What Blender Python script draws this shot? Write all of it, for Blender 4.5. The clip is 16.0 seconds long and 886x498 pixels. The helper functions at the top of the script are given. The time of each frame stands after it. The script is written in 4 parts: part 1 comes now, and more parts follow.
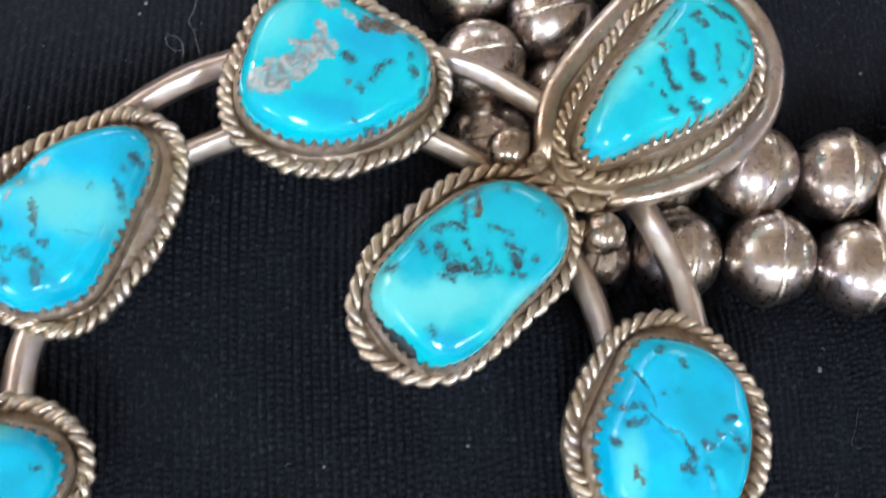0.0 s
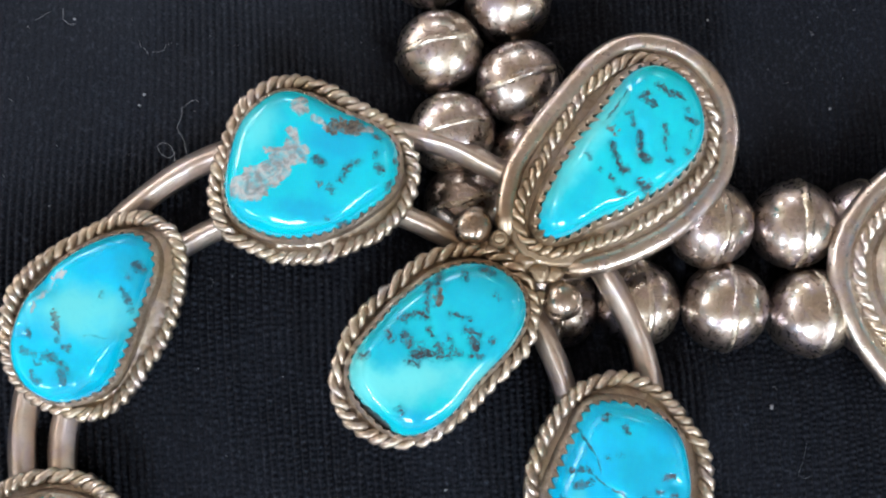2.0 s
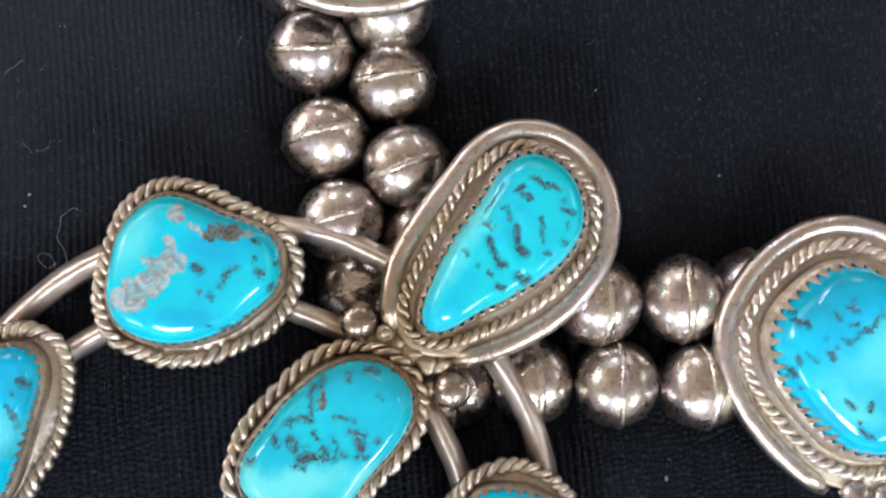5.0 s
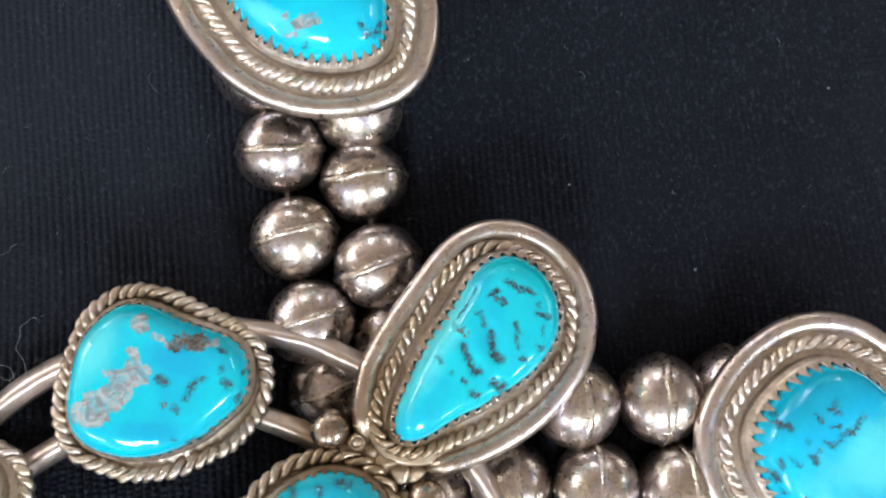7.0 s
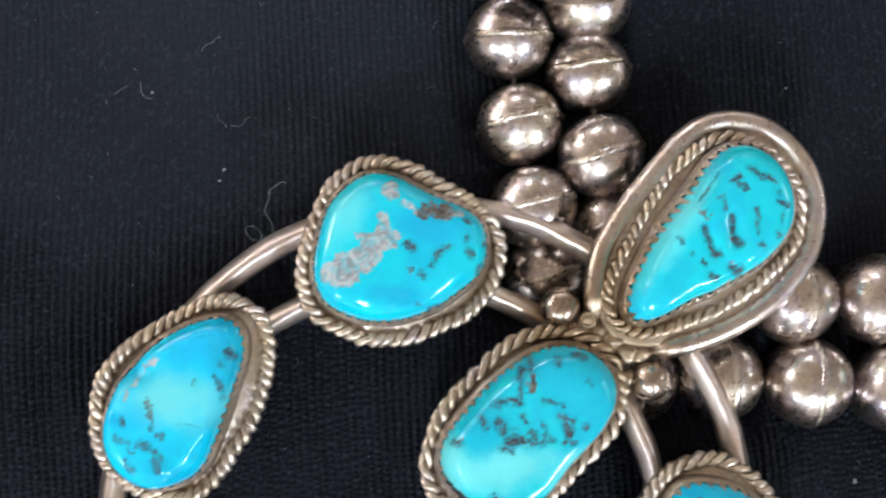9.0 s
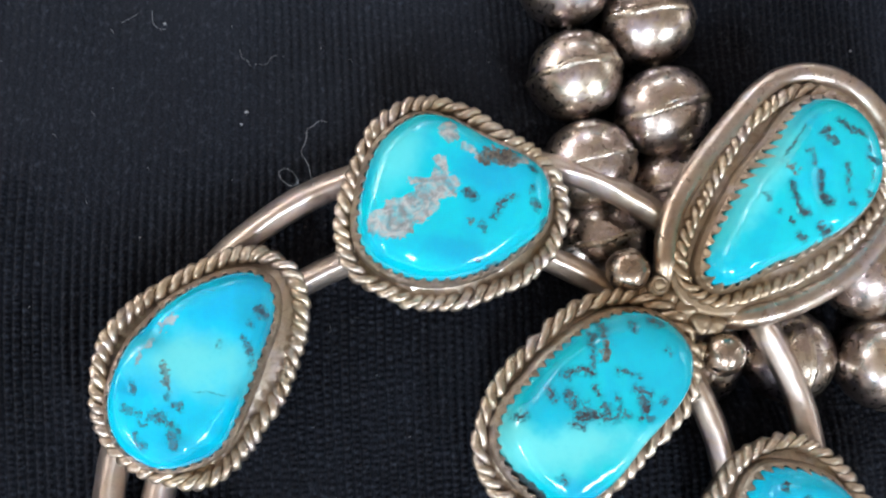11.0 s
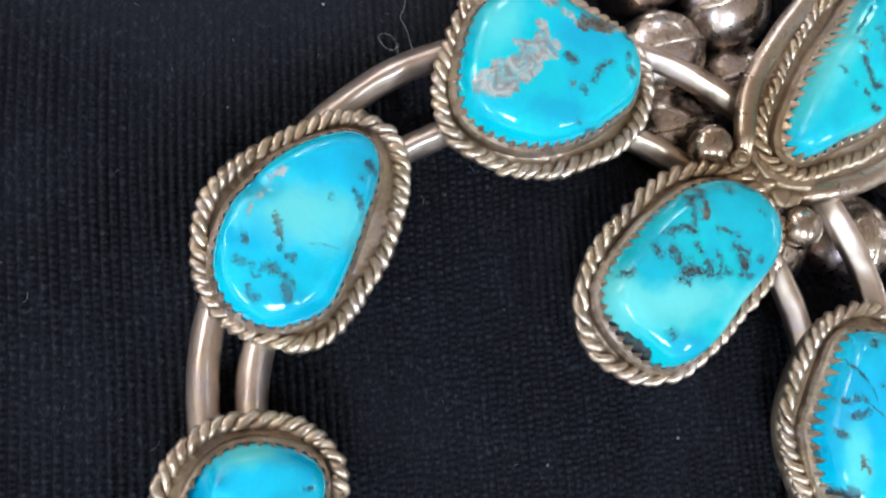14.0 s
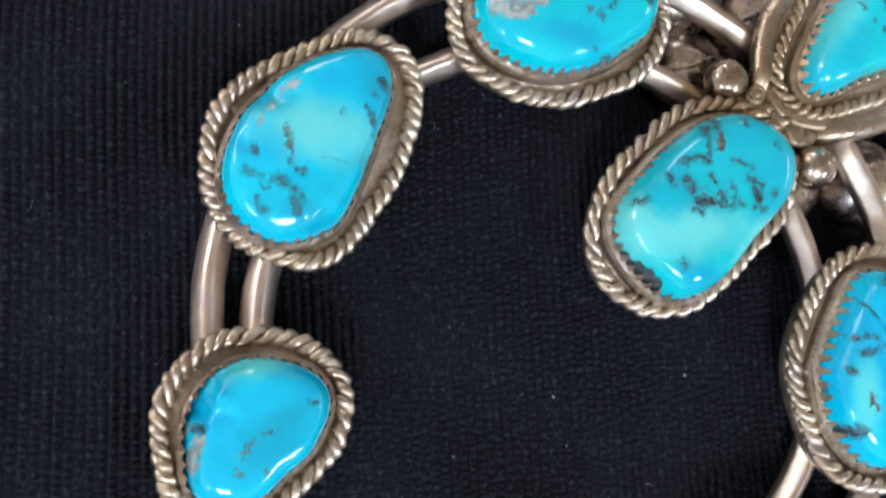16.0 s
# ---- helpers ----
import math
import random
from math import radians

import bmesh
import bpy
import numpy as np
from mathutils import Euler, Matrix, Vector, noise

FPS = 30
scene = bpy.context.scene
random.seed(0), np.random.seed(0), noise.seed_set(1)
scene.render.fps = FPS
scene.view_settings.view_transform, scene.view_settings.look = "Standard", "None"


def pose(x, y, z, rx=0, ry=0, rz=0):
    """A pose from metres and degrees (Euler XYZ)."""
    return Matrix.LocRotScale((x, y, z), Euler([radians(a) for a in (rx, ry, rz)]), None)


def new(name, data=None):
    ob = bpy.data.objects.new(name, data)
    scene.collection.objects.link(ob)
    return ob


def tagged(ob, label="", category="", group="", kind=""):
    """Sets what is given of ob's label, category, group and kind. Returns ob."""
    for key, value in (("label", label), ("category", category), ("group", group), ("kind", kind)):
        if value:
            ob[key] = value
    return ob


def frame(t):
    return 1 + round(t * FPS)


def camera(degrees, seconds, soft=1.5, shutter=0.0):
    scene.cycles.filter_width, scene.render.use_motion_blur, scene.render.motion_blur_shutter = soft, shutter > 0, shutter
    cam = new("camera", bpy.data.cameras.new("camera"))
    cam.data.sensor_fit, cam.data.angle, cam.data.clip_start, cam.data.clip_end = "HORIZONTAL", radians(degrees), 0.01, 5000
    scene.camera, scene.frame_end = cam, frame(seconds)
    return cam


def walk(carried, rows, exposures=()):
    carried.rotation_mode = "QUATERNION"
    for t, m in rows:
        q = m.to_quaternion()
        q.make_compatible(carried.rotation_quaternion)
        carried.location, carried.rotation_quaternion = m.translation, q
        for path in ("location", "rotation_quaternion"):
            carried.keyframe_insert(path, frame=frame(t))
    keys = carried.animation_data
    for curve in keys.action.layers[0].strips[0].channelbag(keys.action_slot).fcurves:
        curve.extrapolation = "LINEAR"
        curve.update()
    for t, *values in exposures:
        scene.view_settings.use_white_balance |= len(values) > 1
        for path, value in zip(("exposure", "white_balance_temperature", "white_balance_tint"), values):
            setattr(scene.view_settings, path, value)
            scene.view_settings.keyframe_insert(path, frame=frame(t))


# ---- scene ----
cam = camera(51.2, 16.0, soft=2.2, shutter=0.5)
METRES, EYE, TILT, LEAN, TURN = 0.16, 0.0939, -77.6, -8.6, 0.0
ROWS = [
    (0.0, 0.0, 0.0, 0.0, 0.0, 0.0, -0.0),
    (0.5, 0.0255, 0.0048, 0.0433, 1.06, -0.51, 0.49),
    (1.0, 0.0471, -0.0083, 0.0811, 2.48, -3.51, 0.73),
    (1.5, 0.0647, -0.0307, 0.1183, 3.97, -6.87, 1.35),
    (2.0, 0.0822, -0.0495, 0.1476, 5.05, -8.57, 2.65),
    (2.5, 0.0889, -0.0518, 0.1711, 5.6, -11.09, 3.72),
    (3.0, 0.0956, -0.0487, 0.1808, 5.65, -12.34, 4.17),
    (3.5, 0.1013, -0.044, 0.1849, 5.84, -14.08, 4.2),
    (4.0, 0.1335, -0.0498, 0.2036, 6.18, -16.18, 4.43),
    (4.5, 0.1615, -0.0327, 0.2225, 5.0, -13.7, 4.67),
    (5.0, 0.1604, -0.0305, 0.2337, 3.95, -10.9, 4.96),
    (7.5, 0.1724, 0.0027, 0.2742, 2.55, -7.91, 5.46),
    (8.0, 0.1766, 0.0165, 0.2771, 3.36, -8.99, 5.11),
    (8.5, 0.0873, -0.0273, 0.2503, 4.98, -9.64, 3.91),
    (11.0, -0.0668, 0.0164, 0.1572, 0.68, -7.5, 0.96),
    (11.5, -0.0955, 0.0443, 0.1382, -0.72, -7.53, 0.32),
    (12.0, -0.1076, 0.045, 0.127, -2.25, -6.89, 0.75),
    (12.5, -0.1441, 0.0247, 0.1083, -3.17, -6.39, 1.2),
    (13.0, -0.1531, 0.0119, 0.0942, -4.06, -5.51, 1.38),
    (13.5, -0.1776, 0.012, 0.0729, -4.99, -4.97, 1.06),
    (14.0, -0.1903, 0.0101, 0.0444, -5.5, -4.23, 0.75),
    (14.5, -0.1975, 0.0074, 0.019, -6.03, -4.52, 0.2),
    (15.0, -0.2115, 0.0077, -0.0195, -6.18, -4.55, -0.43),
    (15.5, -0.2103, 0.012, -0.0222, -6.22, -4.74, -0.9),
    (16.0, -0.1993, 0.0149, 0.0036, -5.74, -4.73, -0.79),
]
walk(cam, [(t, pose(0, 0, EYE, TILT, LEAN, TURN) @ pose(METRES * x, METRES * y, METRES * z, 90 + pitch, roll, yaw)) for t, x, y, z, yaw, pitch, roll in ROWS],
     exposures=[(0.0, -0.17), (3.0, -0.12), (8.0, -0.1), (12.0, -0.13), (14.0, -0.17), (15.5, -0.3), (16.0, -0.3)])

# ---- world and light ----
world = bpy.data.worlds.new("room_air")
scene.world = world
world.use_nodes = True
world.node_tree.nodes["Background"].inputs["Color"].default_value = (0.5, 0.48, 0.45, 1)
world.node_tree.nodes["Background"].inputs["Strength"].default_value = 0.02


def ceiling_panel(x, y, sx, sy, watts, colour):
    """A flat light panel on the ceiling."""
    lamp = bpy.data.lights.new("ceiling_panel_light", "AREA")
    lamp.shape, lamp.size, lamp.size_y, lamp.energy, lamp.color = "RECTANGLE", sx, sy, watts, colour
    ob = new("ceiling_panel_light", lamp)
    ob.matrix_world = pose(x, y, 2.43)
    return ob


COOL, WARM = (0.82, 0.95, 1.10), (0.90, 0.95, 1.03)
ceiling_panel(-0.7, -3.05, 0.9, 1.7, 178, COOL)
ceiling_panel(2.3, -2.9, 0.9, 1.7, 178, COOL)
ceiling_panel(-3.8, -3.3, 0.9, 1.7, 160, COOL)
ceiling_panel(-6.0, 2.6, 0.9, 1.7, 230, WARM)
ceiling_panel(-5.2, 5.7, 0.9, 1.7, 150, WARM)
ceiling_panel(-1.1, 5.7, 0.9, 1.7, 90, WARM)
ceiling_panel(2.8, 5.4, 0.9, 1.7, 45, WARM)
# east panel is added to balance the west one; no highlight places it
ceiling_panel(5.6, 0.9, 0.9, 1.7, 45, WARM)

# ---- materials ----
MM = 0.001


class Mat:
    """A node material: a Principled shader and short calls for its inputs."""

    def __init__(self, name):
        self.m = bpy.data.materials.new(name)
        self.m.use_nodes = True
        self.t = self.m.node_tree
        self.b = self.t.nodes["Principled BSDF"]
        self.co = self.t.nodes.new("ShaderNodeTexCoord").outputs["Object"]
        self.torn = None

    def set(self, **kw):
        for k, v in kw.items():
            key = k.replace("_", " ").title().replace("Ior", "IOR")
            self.link(v, self.b.inputs[key])
        return self

    def link(self, v, socket):
        if isinstance(v, bpy.types.NodeSocket):
            self.t.links.new(v, socket)
        elif isinstance(v, tuple) and len(v) == 3 and socket.type == "RGBA":
            socket.default_value = (*v, 1)
        else:
            socket.default_value = v

    def node(self, kind, out=0, ins=(), **props):
        n = self.t.nodes.new(kind)
        for k, v in props.items():
            if k == "operation":
                n.operation = v
            elif k == "blend_type":
                n.blend_type = v
            elif k == "data_type":
                n.data_type = v
            elif k == "vector_type":
                n.vector_type = v
            elif k == "feature":
                n.feature = v
        for k, v in ins:
            self.link(v, n.inputs[k])
        return n.outputs[out]

    def noise(self, scale, detail=3.0, rough=0.5, distort=0.0, co=None):
        return self.node("ShaderNodeTexNoise", 0, (("Vector", co or self.co), ("Scale", scale), ("Detail", detail), ("Roughness", rough), ("Distortion", distort)))

    def math(self, op, a, b=0.0, c=0.0):
        return self.node("ShaderNodeMath", 0, ((0, a), (1, b), (2, c)), operation=op)

    def span(self, v, a, b, c=0.0, d=1.0):
        n = self.t.nodes.new("ShaderNodeMapRange")
        n.interpolation_type = "SMOOTHSTEP"
        for k, x in zip(("Value", "From Min", "From Max", "To Min", "To Max"), (v, a, b, c, d)):
            self.link(x, n.inputs[k])
        return n.outputs[0]

    def mix(self, f, a, b):
        n = self.t.nodes.new("ShaderNodeMix")
        n.data_type = "RGBA"
        self.link(f, n.inputs[0])
        self.link(a, n.inputs[6])
        self.link(b, n.inputs[7])
        return n.outputs[2]

    def bump(self, height, strength=0.3, depth=0.0001, under=None):
        ins = [("Height", height), ("Strength", strength), ("Distance", depth)]
        if under is not None:
            ins.append(("Normal", under))
        return self.node("ShaderNodeBump", 0, ins)

    def rag(self):
        """Coordinates torn at two scales, so that spots get ragged edges."""
        if not self.torn:
            co = self.co
            for scale, amount in ((700, 0.0009), (2600, 0.0004)):
                n = self.t.nodes.new("ShaderNodeTexNoise")
                self.t.links.new(self.co, n.inputs["Vector"])
                n.inputs["Scale"].default_value, n.inputs["Detail"].default_value = scale, 3
                shift = self.node("ShaderNodeVectorMath", 0, ((0, n.outputs["Color"]), (1, (0.5, 0.5, 0.5))), operation="SUBTRACT")
                shift = self.node("ShaderNodeVectorMath", 0, ((0, shift), (1, (amount, amount, 0))), operation="MULTIPLY")
                co = self.node("ShaderNodeVectorMath", 0, ((0, co), (1, shift)), operation="ADD")
            self.torn = co
        return self.torn

    def ellipse(self, x1, y1, x2, y2, w):
        """Distance from a long spot, 1 on its edge; in millimetres of the plan."""
        cx, cy, dx, dy = (x1 + x2) / 2, (y1 + y2) / 2, x2 - x1, y2 - y1
        n = self.t.nodes.new("ShaderNodeMapping")
        n.vector_type = "TEXTURE"
        self.t.links.new(self.rag(), n.inputs["Vector"])
        n.inputs["Location"].default_value = (cx * MM, cy * MM, 0)
        n.inputs["Rotation"].default_value = (0, 0, math.atan2(dy, dx))
        n.inputs["Scale"].default_value = ((math.hypot(dx, dy) / 2 + w / 2) * MM, w / 2 * MM, 1)
        return self.node("ShaderNodeVectorMath", 1, ((0, n.outputs[0]),), operation="LENGTH")


    def stroke(self, x1, y1, x2, y2, w):
        """Distance in millimetres from the edge of a round-ended stroke, less than 0 inside it."""
        cx, cy, dx, dy = (x1 + x2) / 2, (y1 + y2) / 2, x2 - x1, y2 - y1
        n = self.t.nodes.new("ShaderNodeMapping")
        n.vector_type = "TEXTURE"
        self.t.links.new(self.rag(), n.inputs["Vector"])
        n.inputs["Location"].default_value = (cx * MM, cy * MM, 0)
        n.inputs["Rotation"].default_value = (0, 0, math.atan2(dy, dx))
        n.inputs["Scale"].default_value = (MM, MM, 1000)
        v = self.node("ShaderNodeVectorMath", 0, ((0, n.outputs[0]),), operation="ABSOLUTE")
        v = self.node("ShaderNodeVectorMath", 0, ((0, v), (1, (math.hypot(dx, dy) / 2, 0, 0))), operation="SUBTRACT")
        v = self.node("ShaderNodeVectorMath", 0, ((0, v), (1, (0, 0, 0))), operation="MAXIMUM")
        return self.math("SUBTRACT", self.node("ShaderNodeVectorMath", 1, ((0, v),), operation="LENGTH"), w / 2)


def silver(name, light, dark, rough, tarnish, vary=1.0, gloss=0.0, coat=1.7):
    m = Mat(name)
    big, fine, grit = m.noise(260, 4, 0.6), m.noise(1400, 5, 0.65, 0.4), m.noise(9000, 3, 0.6)
    stain = m.span(m.math("ADD", m.math("MULTIPLY", big, 0.78), m.math("MULTIPLY", fine, 0.22)), 0.5 - tarnish * 0.25, 0.72, 0.0, 1.0)
    colour = m.mix(m.math("MULTIPLY", stain, tarnish), light, dark)
    shift = m.node("ShaderNodeVectorMath", 0, ((0, m.co), (1, m.node("ShaderNodeCombineXYZ", 0, ((0, m.node("ShaderNodeObjectInfo", "Random")),)))), operation="ADD")
    rose = m.span(m.noise(300, 3, 0.55, 1.0, shift), 0.46, 0.66)
    colour = m.mix(m.math("MULTIPLY", rose, 0.34), colour, (light[0], light[1] * 0.86, light[2] * 0.84))
    # yellow and violet tint patches; on the beads they paint in reflected room colours
    yellow_tint = m.span(m.noise(180, 2, 0.5, 0.8, shift), 0.5, 0.62)
    colour = m.mix(m.math("MULTIPLY", yellow_tint, 0.55 if gloss > 0.5 else 0.3), colour, (light[0] * 1.0, light[1] * 0.99, light[2] * 0.78))
    violet_tint = m.span(m.noise(210, 3, 0.55, 1.4, shift), 0.5, 0.66)
    colour = m.mix(m.math("MULTIPLY", violet_tint, 0.8 if gloss > 0.5 else 0.5), colour, (light[0] * 0.86, light[1] * 0.88, light[2] * 1.12))
    scratch = m.span(m.noise(3200, 3, 0.7, 1.2), 0.6, 0.75)
    colour = m.mix(m.math("MULTIPLY", scratch, 0.3 * tarnish), colour, (dark[0] * 0.7, dark[1] * 0.7, dark[2] * 0.7))
    # brown flux stain left round the soldered joint
    away = m.node("ShaderNodeVectorMath", "Value", ((0, m.co), (1, (0.0245, 0.0285, 0.006))), operation="DISTANCE")
    away = m.math("ADD", away, m.math("MULTIPLY", m.math("SUBTRACT", m.noise(500, 4, 0.6), 0.5), 0.012))
    colour = m.mix(m.span(away, 0.016, 0.004, 0.0, 0.9), colour, (light[0] * 0.56, light[1] * 0.46, light[2] * 0.34))
    grime = m.span(m.noise(1500, 6, 0.68, 0.6), 0.5, 0.68)
    colour = m.mix(m.math("MULTIPLY", grime, 0.55 * tarnish), colour, (dark[0] * 0.6, dark[1] * 0.58, dark[2] * 0.55))
    height = m.math("ADD", m.math("MULTIPLY", fine, 0.8), m.math("MULTIPLY", grit, 0.2))
    m.set(base_color=colour, metallic=1.0, roughness=m.span(fine, 0.3, 0.75, rough * (1 - 0.25 * vary), rough * (1 + 0.7 * vary)), normal=m.bump(height, (0.45 if gloss == 0.5 else 0.12) * vary, 0.0001))
    if gloss:
        m.b.inputs["Coat Weight"].default_value = gloss
        m.b.inputs["Coat Roughness"].default_value = 0.08
        m.b.inputs["Coat IOR"].default_value = coat
    return m.m


SILVER_WIRE = silver("worn silver", (0.66, 0.59, 0.535), (0.40, 0.325, 0.26), 0.30, 0.55, 0.6)
SILVER_BAND = silver("worn band silver", (0.73, 0.64, 0.575), (0.47, 0.385, 0.32), 0.34, 0.34, 0.5)
SILVER_ROPE = silver("aged twisted silver", (0.67, 0.585, 0.48), (0.32, 0.24, 0.17), 0.36, 0.74, 1.0, 0.5)
SILVER_PALE = silver("pale pendant silver", (0.76, 0.68, 0.59), (0.46, 0.38, 0.295), 0.38, 0.55, 1.0, 0.5)
SILVER_PLATE = silver("tarnished sheet silver", (0.58, 0.51, 0.42), (0.31, 0.245, 0.18), 0.42, 0.75, 1.0, 0.5)
SILVER_BEAD = silver("polished bead silver", (0.53, 0.46, 0.42), (0.33, 0.265, 0.215), 0.275, 0.6, 0.6, 0.7, 2.0)
SILVER_SEAM = silver("yellowed seam silver", (0.66, 0.60, 0.53), (0.38, 0.30, 0.22), 0.27, 0.75)
SILVER_COLLAR = silver("bright collar silver", (0.62, 0.55, 0.465), (0.33, 0.265, 0.195), 0.42, 0.75, 1.0, 0.5)
SILVER_BEZEL = silver("bezel silver", (0.57, 0.495, 0.41), (0.27, 0.21, 0.155), 0.42, 0.85, 1.0, 0.5)


def turquoise(name, spots, pale=(), deep=(), base=(0.001, 0.56, 0.73), web=0.3, ink=0.9, milk=(0.09, 0.65, 0.71)):
    m = Mat(name)
    m.rag()
    cloud = m.noise(160, 3, 0.5, 0.6)
    colour = m.mix(m.span(cloud, 0.38, 0.66), base, (base[0], base[1] * 0.84, base[2] * 0.97))
    wob = m.noise(330, 3, 0.55)
    for s in deep:
        d = m.math("ADD", m.ellipse(*s), m.math("MULTIPLY", m.math("SUBTRACT", wob, 0.5), 1.4))
        colour = m.mix(m.span(d, 1.25, 0.3), colour, (0.002, 0.40, 0.60))
    for s in pale:
        d = m.math("ADD", m.ellipse(*s), m.math("MULTIPLY", m.math("SUBTRACT", wob, 0.5), 1.4))
        colour = m.mix(m.span(d, 1.45, 0.2), colour, milk)
    fleck = m.noise(2300, 4, 0.6)
    colour = m.mix(m.span(fleck, 0.55, 0.75, 0.0, 0.25), colour, (0.03, 0.50, 0.56))
    coarse, grit = m.noise(1000, 5, 0.65, 0.8), m.noise(3400, 5, 0.72, 0.3)
    torn_edge = {"d": m.math("MULTIPLY", m.math("SUBTRACT", m.math("ADD", m.math("MULTIPLY", coarse, 0.3), m.math("MULTIPLY", grit, 0.7)), 0.485), 3.6),
                 "p": m.math("MULTIPLY", m.math("SUBTRACT", m.noise(900, 6, 0.72, 1.0), 0.5), 2.4),
                 "b": m.math("MULTIPLY", m.math("SUBTRACT", m.noise(2200, 5, 0.65), 0.5), 2.6),
                 "r": m.math("MULTIPLY", m.math("SUBTRACT", coarse, 0.5), 0.9)}
    masks = {}
    for kind in "dpbrc":
        near = None
        for *s, k in spots:
            if k != kind:
                continue
            e = m.ellipse(*s) if kind == "c" else m.stroke(*s)
            near = e if near is None else m.math("MINIMUM", near, e)
        if near is None:
            continue
        if kind == "c":
            masks[kind] = m.math("MULTIPLY", m.span(near, 1.5, 0.7), m.span(m.noise(700, 3, 0.6), 0.35, 0.55, 0.35, 1.0))
            continue
        # near is the distance in millimetres from the edge of the closest spot, less than 0 inside it
        masks[kind] = m.span(m.math("ADD", near, torn_edge[kind]), 0.06, -0.05)
        if kind == "d":
            vein = m.math("ABSOLUTE", m.math("SUBTRACT", m.noise(700, 5, 0.65, 1.2), 0.5))
            vein = m.math("ADD", vein, m.span(near, 0.1, 0.35 + web, 0.0, 0.06))
            halo = m.math("MULTIPLY", m.span(near, 0.35 + 0.5 * web, -0.1), m.span(m.noise(1300, 4, 0.6), 0.4, 0.62, 0.0, 0.3 + 0.2 * web))
            colour = m.mix(halo, colour, (0.006, 0.20, 0.29))
            masks[kind] = m.math("MAXIMUM", masks[kind], m.span(vein, 0.016, 0.004, 0.0, 0.75))
    rock = None
    tones = {"d": ((0.005, 0.008, 0.014), (0.045, 0.040, 0.052)), "p": ((0.20, 0.225, 0.225), (0.48, 0.48, 0.465)), "b": ((0.045, 0.04, 0.035), (0.16, 0.13, 0.10)), "c": ((0.008, 0.03, 0.045), (0.02, 0.05, 0.065)), "r": ((0.02, 0.023, 0.028), (0.09, 0.09, 0.095))}
    for k, mask in masks.items():
        speckle = m.noise(620, 6, 0.72, 1.0) if k == "p" else m.noise(2400, 5, 0.65)
        tone = m.mix(m.span(speckle, 0.4, 0.62), *tones[k])
        veil = m.span(m.noise(800, 5, 0.7, 1.2), 0.36, 0.5, 0.72, 1.0) if k == "p" else 1.0
        colour = m.mix(m.math("MULTIPLY", m.math("MULTIPLY", mask, veil), m.span(m.noise(1000, 4, 0.6), 0.3, 0.55, 0.9 if k == "r" else 0.6 * ink, 1.0 if k == "r" else min(1.0, 1.15 * ink))), colour, tone)
        cut = m.math("MULTIPLY", mask, 0.15) if k == "p" else mask
        rock = cut if rock is None else m.math("MAXIMUM", rock, cut)
    swell = m.bump(m.noise(220, 2, 0.5), 0.16, 0.0012)
    pits = m.math("MULTIPLY", rock, m.math("ADD", m.math("MULTIPLY", grit, -1.0), -0.4))
    m.set(base_color=colour, roughness=m.math("ADD", m.math("MULTIPLY", rock, 0.22), 0.07), normal=m.bump(pits, 0.55, 0.00025, swell), ior=1.5)
    return m.m


def cloth_material():
    m = Mat("black ribbed knit")
    fuzz, drift = m.noise(5200, 4, 0.7), m.noise(38, 3, 0.6)
    colour = m.mix(m.span(fuzz, 0.42, 0.78), (0.0045, 0.0054, 0.0086), (0.021, 0.0245, 0.037))
    colour = m.mix(m.span(drift, 0.4, 0.7, 0.0, 0.4), colour, (0.006, 0.0065, 0.009))
    along = m.node("ShaderNodeVectorMath", 0, ((0, m.co), (1, (1.0, 0.6, 1.0))), operation="MULTIPLY")
    yarn = m.noise(2100, 4, 0.65, 0.3, along)
    colour = m.mix(m.span(yarn, 0.52, 0.7, 0.0, 0.75), colour, (0.034, 0.040, 0.054))
    # round patch at the upper left, paler towards its centre, edge broken by noise
    patch_dist = m.math("ADD", m.node("ShaderNodeVectorMath", "Value", ((0, m.co), (1, (-0.02, 0.085, 0.0))), operation="DISTANCE"), m.math("MULTIPLY", m.math("SUBTRACT", m.noise(45, 4, 0.6), 0.5), 0.05))
    colour = m.mix(m.span(patch_dist, 0.065, 0.01, 0.0, 0.27), colour, (0.032, 0.037, 0.048))
    lint = m.span(m.noise(1500, 6, 0.75, 2.5), 0.70, 0.76, 0.0, 0.5)
    colour = m.mix(lint, colour, (0.05, 0.053, 0.06))
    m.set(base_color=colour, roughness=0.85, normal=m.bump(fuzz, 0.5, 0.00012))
    m.b.inputs["Sheen Weight"].default_value = 0.02
    m.b.inputs["Sheen Roughness"].default_value = 0.5
    m.b.inputs["Specular IOR Level"].default_value = 0.12
    return m.m


def plain(name, a, b, scale, rough):
    m = Mat(name)
    m.set(base_color=m.mix(m.span(m.noise(scale, 5, 0.6), 0.3, 0.7), a, b), roughness=rough, normal=m.bump(m.noise(scale * 9, 4), 0.15, 0.002))
    return m.m


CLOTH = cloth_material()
WALL = plain("warm wall paint", (0.70, 0.64, 0.58), (0.76, 0.70, 0.64), 1.2, 0.8)
CEILING = plain("white ceiling paint", (0.80, 0.80, 0.82), (0.84, 0.84, 0.85), 1.0, 0.9)
FLOOR = plain("brown floor", (0.30, 0.22, 0.16), (0.38, 0.29, 0.21), 2.0, 0.5)
LINT = plain("pale lint", (0.22, 0.24, 0.25), (0.34, 0.35, 0.37), 900, 0.9)
THREAD = plain("dark stringing wire", (0.10, 0.09, 0.08), (0.16, 0.14, 0.12), 900, 0.5)

